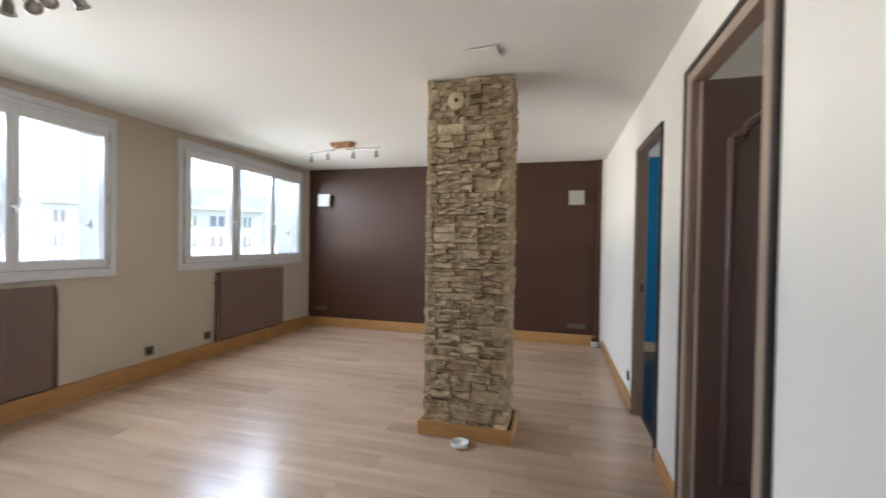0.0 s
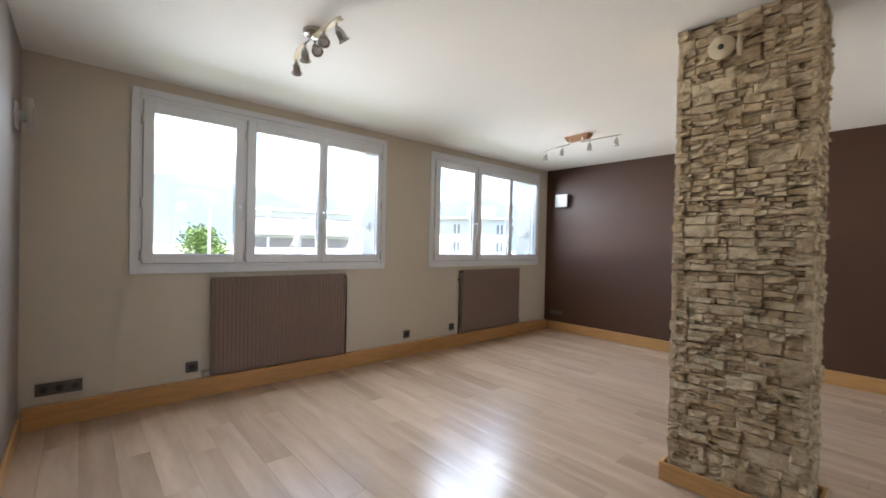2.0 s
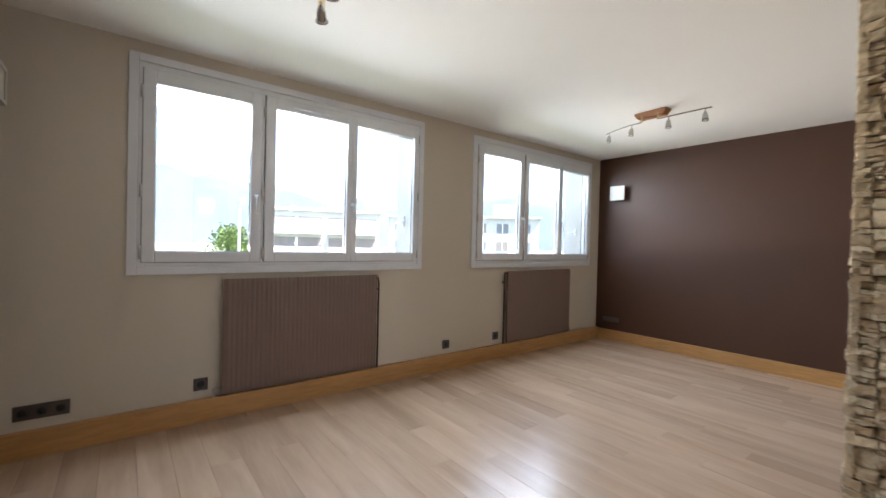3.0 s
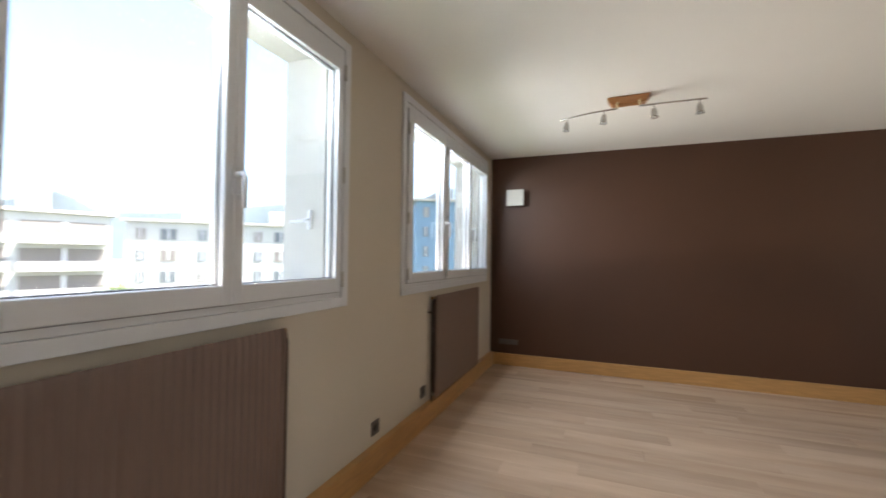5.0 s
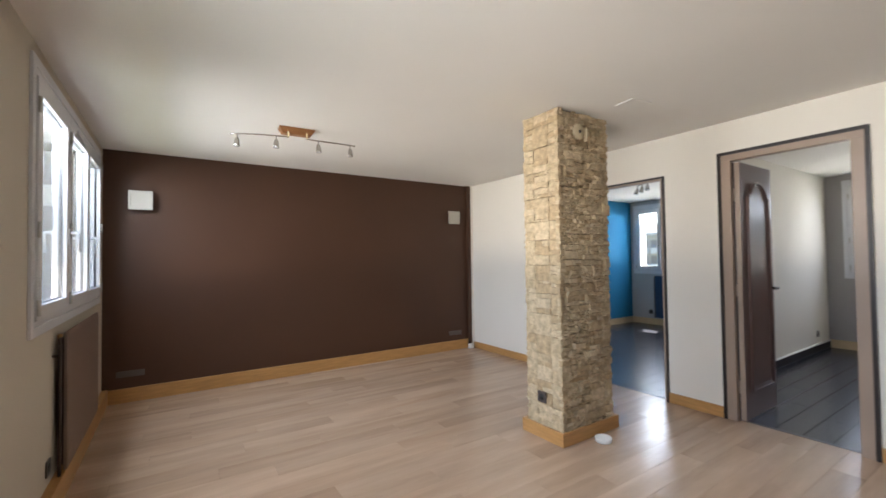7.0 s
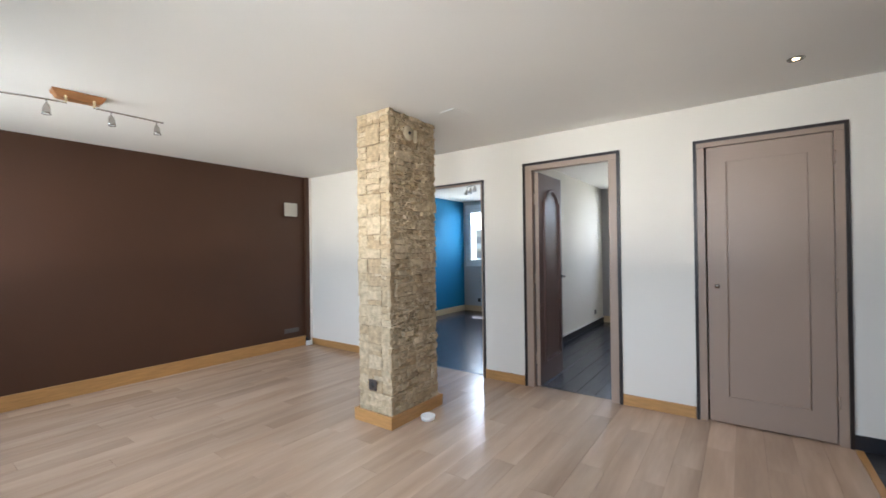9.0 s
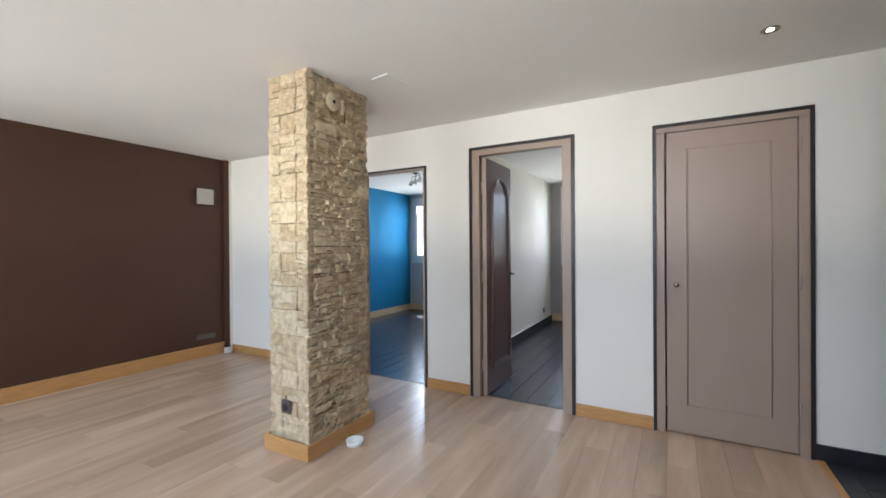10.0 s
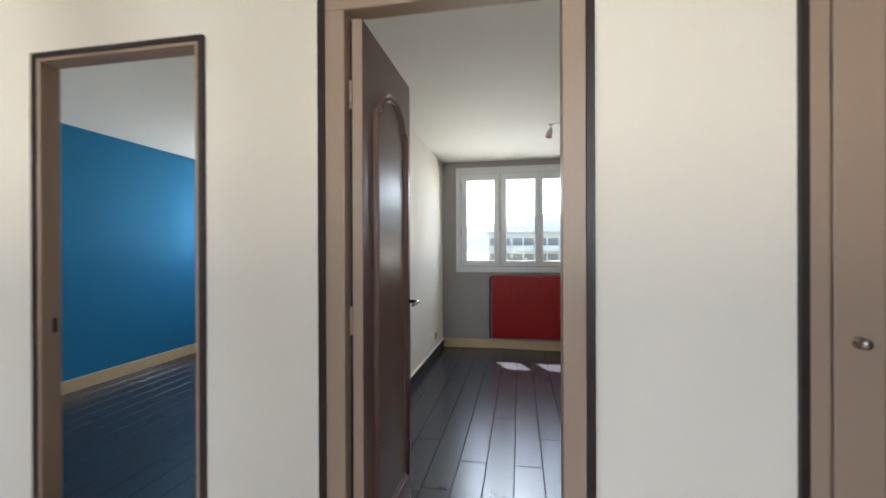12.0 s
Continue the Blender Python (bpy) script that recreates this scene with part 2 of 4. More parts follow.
M["glow"] = glow_mat("lit_halogen", (1.0, 0.72, 0.42), 2.5)


# ---- mesh helpers ----
def box(bm, x0, x1, y0, y1, z0, z1, bevel=0.0, seg=2):
    x0, x1, y0, y1, z0, z1 = min(x0, x1), max(x0, x1), min(y0, y1), max(y0, y1), min(z0, z1), max(z0, z1)
    v = [bm.verts.new((x, y, z)) for x in (x0, x1) for y in (y0, y1) for z in (z0, z1)]
    f = [bm.faces.new([v[i] for i in q]) for q in ((0, 1, 3, 2), (4, 6, 7, 5), (0, 4, 5, 1), (2, 3, 7, 6), (0, 2, 6, 4), (1, 5, 7, 3))]
    if bevel:
        e = list({e for q in f for e in q.edges})
        bmesh.ops.bevel(bm, geom=e, offset=bevel, segments=seg, affect="EDGES", profile=0.5)
    return bm


def boxes(*rows, bevel=0.0):
    bm = bmesh.new()
    for r in rows:
        box(bm, *r, bevel=bevel)
    return bm


def tube(points, radius, sides=10, bm=None, cap=True):
    """A round bar along points; radius is a number or one a point."""
    bm = bm or bmesh.new()
    pts = [Vector(p) for p in points]
    rad = radius if isinstance(radius, (list, tuple)) else [radius] * len(pts)
    rings = []
    for i, p in enumerate(pts):
        d = (pts[min(i + 1, len(pts) - 1)] - pts[max(i - 1, 0)]).normalized()
        u = d.cross(Vector((0, 0, 1)) if abs(d.z) < 0.9 else Vector((1, 0, 0))).normalized()
        w = d.cross(u)
        rings.append([bm.verts.new(p + rad[i] * (math.cos(a) * u + math.sin(a) * w)) for a in (2 * math.pi * k / sides for k in range(sides))])
    for a, b in zip(rings, rings[1:]):
        for k in range(sides):
            bm.faces.new((a[k], a[(k + 1) % sides], b[(k + 1) % sides], b[k])).smooth = True
    if cap:
        bm.faces.new(rings[0][::-1])
        bm.faces.new(rings[-1])
    return bm


def lathe(profile, centre, axis=(0, 0, 1), sides=24):
    """A turned body: (radius, height) rows from the centre along the axis."""
    ax = Vector(axis).normalized()
    c = Vector(centre)
    return tube_rings([(c + ax * h, r) for r, h in profile], ax, sides)


def tube_rings(rows, ax, sides):
    bm = bmesh.new()
    u = ax.cross(Vector((0, 0, 1)) if abs(ax.z) < 0.9 else Vector((1, 0, 0))).normalized()
    w = ax.cross(u)
    rings = [[bm.verts.new(p + max(r, 1e-4) * (math.cos(a) * u + math.sin(a) * w)) for a in (2 * math.pi * k / sides for k in range(sides))] for p, r in rows]
    for a, b in zip(rings, rings[1:]):
        for k in range(sides):
            bm.faces.new((a[k], a[(k + 1) % sides], b[(k + 1) % sides], b[k])).smooth = True
    bm.faces.new(rings[0][::-1])
    bm.faces.new(rings[-1])
    return bm


def part(name, bm, material, parent=None, label=""):
    """Links a bmesh as one mesh object, under a thing or a part."""
    bmesh.ops.recalc_face_normals(bm, faces=bm.faces)
    me = bpy.data.meshes.new(name)
    bm.to_mesh(me)
    bm.free()
    me.materials.append(material)
    ob = new(name, me)
    if parent:
        ob.parent = parent
    if label:
        tagged(ob, label)
    return ob


def thing(name, label, category, group="", kind=""):
    return tagged(new(name), label, category, group, kind)


def structure(name, bm, material, label, category):
    return tagged(part(name, bm, material), label, category, kind="structure")


def wall_y(x0, x1, y0, y1, z0, z1, holes):
    """A wall that runs along y, with holes (ya, yb, za, zb)."""
    bm = bmesh.new()
    at = y0
    for ya, yb, za, zb in sorted(holes):
        box(bm, x0, x1, at, ya, z0, z1)
        if za > z0:
            box(bm, x0, x1, ya, yb, z0, za)
        if zb < z1:
            box(bm, x0, x1, ya, yb, zb, z1)
        at = yb
    box(bm, x0, x1, at, y1, z0, z1)
    return bm


# ---- setting ----
H = 2.5
XW, XE, YN, YS = -3.80, 0.69, 6.24, 0.365       # living room faces
XD = 4.86                                        # bedrooms' window wall
YP = 3.07                                        # partition of the bedrooms
WT = 0.28                                        # outer walls
W1, W2 = (0.935, 3.185), (3.82, 6.016)           # living room windows
G1, B1 = (1.23, 2.88), (4.46, 6.11)              # bedroom windows
WZ0, WZ1 = 1.015, 2.42
D1, D2, D3 = (3.215, 3.955, 2.108), (1.88, 2.65, 2.185), (0.40, 1.19, 2.18)
ET = 0.055                                       # thickness of the door wall
Y_END = -2.2


def opening(w):
    return (w[0] + 0.05, w[1] - 0.05, WZ0 + 0.05, WZ1 - 0.05)


structure("wall_west", wall_y(XW - 0.10, XW, YS - 0.1, YN + 0.2, -0.1, H + 0.05, [opening(W1), opening(W2)]), M["cream"], "cream painted window wall of the living room", "wall")
structure("wall_west_outer", wall_y(XW - 0.10 - WT, XW - 0.10, YS - 3, YN + 0.5, -3.0, 3.2, [opening(W1), opening(W2)]), M["facade"], "pale rendered outer facade with deep window reveals", "wall")
structure("wall_north", boxes((XW, XE - 0.04, YN, YN + 0.2, -0.1, H + 0.05)), M["brown_wall"], "dark chocolate brown satin painted end wall", "wall")
structure("wall_east", wall_y(XE, XE + ET, Y_END, YN + 0.2, -0.1, H + 0.05, [(D1[0], D1[1], -0.1, D1[2]), (D2[0], D2[1], -0.1, D2[2]), (D3[0], D3[1], -0.1, D3[2])]), M["white_wall"], "off-white painted wall with two doorways and a closet", "wall")
structure("wall_south", boxes((XW, -0.47, YS - 0.10, YS, -0.1, H + 0.05)), M["taupe_wall"], "taupe satin painted wall with a free end", "wall")
structure("wall_hall_west", boxes((-0.57, -0.47, Y_END, YS - 0.10, -0.1, H + 0.05)), M["taupe_wall"], "taupe painted hall wall", "wall")
structure("wall_hall_south", boxes((-0.57, XE, Y_END - 0.1, Y_END, -0.1, H + 0.05)), M["white_wall"], "plain off-white hall end wall", "wall")
structure("closet_back", boxes((XE + 0.55, XE + 0.6, 0.25, 1.30, -0.1, H + 0.05), (XE + ET, XE + 0.55, 0.25, 0.30, -0.1, H + 0.05), (XE + ET, XE + 0.55, 1.25, 1.30, -0.1, H + 0.05)), M["white_wall"], "plain closet walls behind the closed door", "wall")
structure("wall_partition", boxes((XE + ET, XD, YP, YP + 0.08, -0.1, H + 0.05)), M["white_wall"], "off-white wall between the two bedrooms", "wall")
structure("wall_blue", boxes((XE + ET, XD, 6.17, 6.44, -0.1, H + 0.05)), M["blue_wall"], "bright blue painted bedroom wall", "wall")
structure("wall_bedroom_east", wall_y(XD, XD + 0.10, YP + 0.04, 6.44, -0.1, H + 0.05, [opening(B1)]), M["pale_grey_wall"], "pale grey painted bedroom window wall", "wall")
structure("wall_grey_east", wall_y(XD, XD + 0.10, 0.0, YP + 0.04, -0.1, H + 0.05, [opening(G1)]), M["grey_wall"], "mid grey painted bedroom window wall", "wall")
structure("wall_east_outer", wall_y(XD + 0.10, XD + 0.10 + WT, -3.0, 6.74, -3.0, 3.2, [opening(G1), opening(B1)]), M["facade"], "pale rendered outer facade", "wall")
structure("wall_grey_south", boxes((XE + 0.6, XD, 0.10, 0.20, -0.1, H + 0.05)), M["white_wall"], "plain off-white bedroom wall", "wall")
structure("ceiling", boxes((XW - 0.10, XD + 0.10, Y_END - 0.1, YN + 0.2, H, H + 0.2)), M["ceiling"], "flat white painted ceiling", "ceiling")
structure("roof_slab", boxes((XW - 0.44, XD + 0.44, -3.0, YN + 0.5, H + 0.2, H + 0.5)), M["concrete"], "concrete slab above the flat", "roof")
structure("subfloor_light", boxes((XW, XE + 0.05, YS - 0.05, YN, -0.15, -0.0095)), M["groove"], "underlay seen in the plank joints", "floor")
structure("subfloor_dark", boxes((XE + 0.05, XD, 0.2, 6.2, -0.15, -0.0095)), M["dark_groove"], "dark underlay seen in the plank joints", "floor")
structure("subfloor_hall", boxes((-0.47, XE, Y_END, YS - 0.05, -0.15, -0.0095)), M["dark_groove"], "dark grout bed of the hall tiles", "floor")


# skirting boards
def skirting(name, rows, material, label):
    ob = structure(name, boxes(*rows, bevel=0.004), material, label, "baseboard")
    return ob


skirting("baseboard_west", [(XW, XW + 0.05, YS + 0.02, YN - 0.018, 0, 0.152)], M["oak_trim"], "honey oak boxed plinth along the window wall")
skirting("baseboard_north", [(XW, XE - 0.05, YN - 0.018, YN, 0, 0.14)], M["oak_trim"], "honey oak skirting below the brown wall")
skirting("baseboard_south", [(XW + 0.05, -0.47, YS, YS + 0.018, 0, 0.10)], M["oak_trim"], "honey oak skirting below the taupe wall")
skirting("baseboard_east", [(XE - 0.016, XE, D1[1] + 0.03, YN - 0.05, 0, 0.095), (XE - 0.016, XE, D2[1] + 0.078, D1[0] - 0.029, 0, 0.095), (XE - 0.016, XE, D3[1] + 0.06, D2[0] - 0.08, 0, 0.095)], M["oak_trim"], "honey oak skirting between the doors")
skirting("baseboard_hall", [(XE - 0.018, XE, Y_END, D3[0] - 0.055, 0, 0.10)], M["tile"], "anthracite tile skirting in the hall")
skirting("baseboard_blue", [(XE + ET, XD, 6.152, 6.17, 0, 0.12), (XD - 0.018, XD, YP + 0.08, 6.152, 0, 0.12)], M["pale_oak_trim"], "pale oak skirting in the blue bedroom")
skirting("baseboard_grey", [(XD - 0.018, XD, 0.2, YP - 0.018, 0, 0.12)], M["pale_oak_trim"], "pale oak skirting below the window")
skirting("baseboard_dark", [(XE + ET, XD, YP - 0.018, YP, 0, 0.10)], M["black"], "black skirting along the bedroom partition")
skirting("baseboard_cap", [(XE + ET, XD - 0.02, YP - 0.021, YP, 0.10, 0.116)], M["white_plastic"], "thin white bead on the black skirting")


# ---- windows ----
def soften(ob, width=0.004, seg=2):
    mod = ob.modifiers.new("edge", "BEVEL")
    mod.width, mod.segments, mod.limit_method = width, seg, "ANGLE"
    return ob


def window(name, wall_x, out, y_left, y_right, glass, label):
    """out: -1 faces west, +1 faces east. glass: three spans from the left edge as seen from inside."""
    s = 1 if y_right > y_left else -1
    fx = lambda d: wall_x + out * d
    fy = lambda u: y_left + s * u
    span = abs(y_right - y_left)

    def put(bm, d0, d1, u0, u1, z0, z1, bevel=0.0):
        a, b = sorted((fx(d0), fx(d1)))
        c, e = sorted((fy(u0), fy(u1)))
        box(bm, a, b, c, e, z0, z1, bevel)

    def hoop(d0, d1, u0, u1, z0, z1, w):
        bm = bmesh.new()
        put(bm, d0, d1, u0, u0 + w, z0, z1)
        put(bm, d0, d1, u1 - w, u1, z0, z1)
        put(bm, d0, d1, u0 + w, u1 - w, z0, z0 + w)
        put(bm, d0, d1, u0 + w, u1 - w, z1 - w, z1)
        return bm

    top = thing(name, label, "window", kind="structure")
    soften(part("casing", hoop(-0.016, 0.0, 0, span, WZ0, WZ1, 0.05), M["pvc"], top), 0.003)
    soften(part("window_frame", hoop(-0.006, 0.062, 0.05, span - 0.05, WZ0 + 0.05, WZ1 - 0.05, 0.045), M["pvc"], top), 0.003)
    edges = [(0.075, (glass[0][1] + glass[1][0]) / 2 - 0.012), ((glass[0][1] + glass[1][0]) / 2 + 0.012, (glass[1][1] + glass[2][0]) / 2 - 0.001), ((glass[1][1] + glass[2][0]) / 2 + 0.001, span - 0.075)]
    post = (glass[0][1] + glass[1][0]) / 2
    bm = bmesh.new()
    put(bm, -0.004, 0.06, post - 0.03, post + 0.03, WZ0 + 0.095, WZ1 - 0.095)
    part("mullion", bm, M["pvc"], top)
    for k, (u0, u1) in enumerate(edges):
        g0, g1 = glass[k]
        bm = bmesh.new()
        put(bm, -0.022, 0.045, u0, g0, 1.095, 2.33)
        put(bm, -0.022, 0.045, g1, u1, 1.095, 2.33)
        put(bm, -0.022, 0.045, g0, g1, 1.095, 1.168)
        put(bm, -0.022, 0.045, g0, g1, 2.243, 2.33)
        sash = soften(part("sash", bm, M["pvc"], top), 0.005)
        # thin grey strips drawn as the shadow gap between sash and frame
        bm = bmesh.new()
        for q in ((u0 - 0.0035, u0, 1.0915, 2.3335), (u1, u1 + 0.0035, 1.0915, 2.3335), (u0, u1, 1.0915, 1.095), (u0, u1, 2.33, 2.3335)):
            put(bm, -0.0085, 0.03, *q)
        part("seal", bm, M["gasket"], sash)
        bm = bmesh.new()
        w = 0.004
        for q in ((g0, g0 + w, 1.168, 2.243), (g1 - w, g1, 1.168, 2.243), (g0 + w, g1 - w, 1.168, 1.168 + w), (g0 + w, g1 - w, 2.243 - w, 2.243)):
            put(bm, 0.004, 0.022, *q)
        part("gasket", bm, M["gasket"], sash)
        bm = bmesh.new()
        put(bm, 0.010, 0.014, g0 + 0.003, g1 - 0.003, 1.171, 2.240)
        pane = part("pane", bm, M["glass"], sash)
        pane.visible_shadow = False
    for u in ((glass[0][1] + edges[0][1]) / 2, (glass[1][1] + glass[2][0]) / 2):
        bm = bmesh.new()
        put(bm, -0.032, -0.022, u - 0.015, u + 0.015, 1.50, 1.60, 0.003)
        handle = part("handle", bm, M["pvc"], top, "white lever handle")
        bm = tube([(fx(-0.032), fy(u), 1.575), (fx(-0.065), fy(u), 1.577), (fx(-0.072), fy(u), 1.56), (fx(-0.072), fy(u), 1.45)], [0.011, 0.010, 0.010, 0.008], 10)
        part("lever", bm, M["pvc"], handle)
    for u, zs in ((0.068, (1.16, 1.55, 2.18)), (post, (1.16, 1.6, 2.2)), (span - 0.068, (1.16, 1.7, 2.24))):
        for z in zs:
            part("hinge", tube([(fx(-0.028), fy(u), z - 0.04), (fx(-0.028), fy(u), z + 0.04)], 0.008, 8), M["shutter"], top)
    bm = bmesh.new()
    mid = (glass[1][0] + glass[1][1]) / 2
    put(bm, -0.034, -0.022, mid - 0.17, mid + 0.17, 2.275, 2.30, 0.003)
    part("trickle_vent", bm, M["pvc"], top)
    bm = bmesh.new()
    put(bm, 0.10, 0.48, 0.02, span - 0.02, WZ0 + 0.02, WZ0 + 0.053)
    part("window_sill", bm, M["reveal"], top)
    bm = bmesh.new()
    for k in range(3):
        put(bm, 0.075, 0.20, span - 0.066 - 0.014 * k, span - 0.054 - 0.014 * k, WZ0 + 0.08, WZ1 - 0.08)
    shut = part("folded_shutter", bm, M["shutter"], top, "folded pale metal shutter leaves")
    bm = bmesh.new()
    put(bm, 0.15, 0.17, span - 0.112, span - 0.094, 1.42, 1.52)
    box_arm = tube([(fx(0.16), fy(span - 0.105), 1.47), (fx(0.17), fy(span - 0.13), 1.462), (fx(0.26), fy(span - 0.135), 1.458)], [0.011, 0.010, 0.008], 8, bm)
    part("shutter_lever", box_arm, M["pvc"], shut)
    return top


G_BIG = ((0.145, 0.715), (0.885, 1.465), (1.555, 2.135))
G_MID = ((0.155, 0.740), (0.890, 1.465), (1.545, 2.105))
G_SMALL = ((0.145, 0.515), (0.670, 1.045), (1.145, 1.505))
window("window_1", XW, -1, W1[0], W1[1], G_BIG, "white three-pane casement window above the radiator")
window("window_2", XW, -1, W2[0], W2[1], G_MID, "white three-pane casement window near the brown wall")
window("window_3", XD, 1, G1[1], G1[0], G_SMALL, "white three-pane bedroom window above a red radiator")
window("window_4", XD, 1, B1[1], B1[0], G_SMALL, "white three-pane bedroom window above a blue radiator")


# ---- doors ----
def door_frame(name, y0, y1, ztop, casing, bead, label):
    """y0..ztop: the clear opening."""
    top = thing(name, label, "door frame", kind="structure")
    f0, f1 = XE - 0.012, XE + ET + 0.012
    hw = casing
    for q in ((y0 - hw, y0), (y1, y1 + hw)):
        soften(part("jamb", boxes((f0, f1, q[0], q[1], 0, ztop)), M["frame"], top), 0.004)
    soften(part("head", boxes((f0, f1, y0 - hw, y1 + hw, ztop, ztop + hw * 0.7)), M["frame"], top), 0.004)
    zb = ztop + hw * 0.7
    b0 = XE - 0.018
    part("bead", boxes((b0, XE, y0 - hw - bead, y0 - hw, 0.0, zb + bead)), M["dark_trim"], top, "dark brown edge bead")
    part("bead", boxes((b0, XE, y1 + hw, y1 + hw + bead, 0.0, zb + bead)), M["dark_trim"], top, "dark brown edge bead")
    part("bead", boxes((b0, XE, y0 - hw, y1 + hw, zb, zb + bead)), M["dark_trim"], top, "dark brown edge bead")
    return top


door_1 = door_frame("door_1", 3.225, 3.945, 2.100, 0.02, 0.018, "thin taupe door frame of the blue bedroom")
part("strike_plate", boxes((XE + 0.03, XE + 0.048, 3.9425, 3.9455, 0.99, 1.05)), M["black"], door_1)
door_2 = door_frame("door_2", 1.90, 2.63, 2.165, 0.072, 0.025, "taupe door frame with a dark edge bead")
door_3 = door_frame("door_3", 0.42, 1.17, 2.16, 0.055, 0.022, "taupe closet door frame with a dark edge bead")
# dark strip added in place of the shade between jamb and leaf
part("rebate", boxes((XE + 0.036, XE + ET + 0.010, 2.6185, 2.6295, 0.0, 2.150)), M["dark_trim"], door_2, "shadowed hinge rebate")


def rect_path(u0, u1, z0, z1):
    return [(u0, z0), (u1, z0), (u1, z1), (u0, z1)]


def moulding(name, path, place, r, material, parent, label=""):
    pts = [place(*p) for p in path]
    pts = pts + [pts[0], pts[1]]
    return part(name, tube(pts, r, 8, cap=False), material, parent, label)


# closet door, shut
closet = thing("closet_door", "closed taupe painted closet door with a panel moulding", "door")
soften(part("leaf", boxes((XE - 0.004, XE + 0.034, 0.424, 1.159, 0.012, 2.156)), M["door"], closet), 0.004)
moulding("moulding", rect_path(0.56, 1.03, 0.215, 2.03), lambda u, z: (XE - 0.0035, u, z), 0.007, M["door"], closet)
knob = part("knob", lathe([(0.018, 0), (0.018, 0.004), (0.007, 0.006), (0.007, 0.016), (0.014, 0.020), (0.016, 0.028), (0.012, 0.034), (0.002, 0.036)], (XE - 0.004, 1.098, 1.066), (-1, 0, 0)), M["chrome"], closet, "round chrome knob")
for z in (0.30, 1.10, 1.98):
    part("hinge", tube([(XE - 0.012, 0.416, z - 0.045), (XE - 0.012, 0.416, z + 0.045)], 0.008, 8), M["frame"], closet)

# open bedroom door
swing = thing("panelled_door", "glossy mauve-brown panelled door standing wide open", "door")
LY0, LY1, LX0, LX1 = 2.577, 2.617, 0.716, 1.350
leaf = soften(part("leaf", boxes((LX0, LX1, LY0, LY1, 0.012, 2.148)), M["door_dark"], swing), 0.004)
U0, U1, ZS = 0.835, 1.262, 1.865                 # panel's sides and shoulder
arch = [(U0, 0.235), (U1, 0.235), (U1, ZS), (U1 - 0.012, ZS + 0.012), (U1 - 0.040, ZS + 0.014)]
arch += [((U0 + U1) / 2 + (U1 - U0 - 0.09) / 2 * math.cos(a), ZS + 0.022 + 0.105 * math.sin(a) ** 1.35) for a in (math.pi * k / 16 for k in range(17))]
arch += [(U0 + 0.040, ZS + 0.014), (U0 + 0.012, ZS + 0.012), (U0, ZS)]
moulding("moulding", arch, lambda u, z: (u, LY0 - 0.003, z), 0.014, M["door_dark"], swing)
moulding("moulding", [(1.05 + (u - 1.05) * 0.89, 1.08 + (z - 1.08) * 0.972) for u, z in arch], lambda u, z: (u, LY0 - 0.002, z), 0.008, M["door_dark"], swing)
part("edge_lining", boxes((LX0 - 0.002, LX0, LY0 + 0.002, LY1 - 0.002, 0.012, 2.148)), M["frame"], swing, "paler painted hinge edge")
part("lock_plate", boxes((LX1 - 0.075, LX1 - 0.035, LY0 - 0.006, LY0, 0.95, 1.17), bevel=0.002), M["dark_trim"], swing)
part("lever_handle", tube([(LX1 - 0.055, LY0 - 0.006, 1.075), (LX1 - 0.055, LY0 - 0.05, 1.075), (LX1 - 0.065, LY0 - 0.056, 1.075), (LX1 - 0.16, LY0 - 0.056, 1.072)], [0.009, 0.009, 0.009, 0.007], 10), M["chrome"], swing, "steel lever handle")
for z in (0.28, 1.08, 1.88):
    part("hinge", tube([(LX0 - 0.004, LY1 + 0.003, z - 0.05), (LX0 - 0.004, LY1 + 0.003, z + 0.05)], 0.007, 8), M["frame"], swing)

for nm, y0, y1, x in (("threshold_1", 3.225, 3.945, XE + 0.06), ("threshold_2", 1.90, 2.63, XE + 0.06)):
    structure(nm, boxes((x - 0.012, x + 0.012, y0, y1, -0.005, 0.004)), M["threshold"], "thin dark metal strip between the two floors", "threshold")
structure("threshold_3", boxes((-0.47, XE - 0.02, 0.305, 0.345, -0.005, 0.006), bevel=0.002), M["oak_trim"], "oak strip between planks and hall tiles", "threshold")


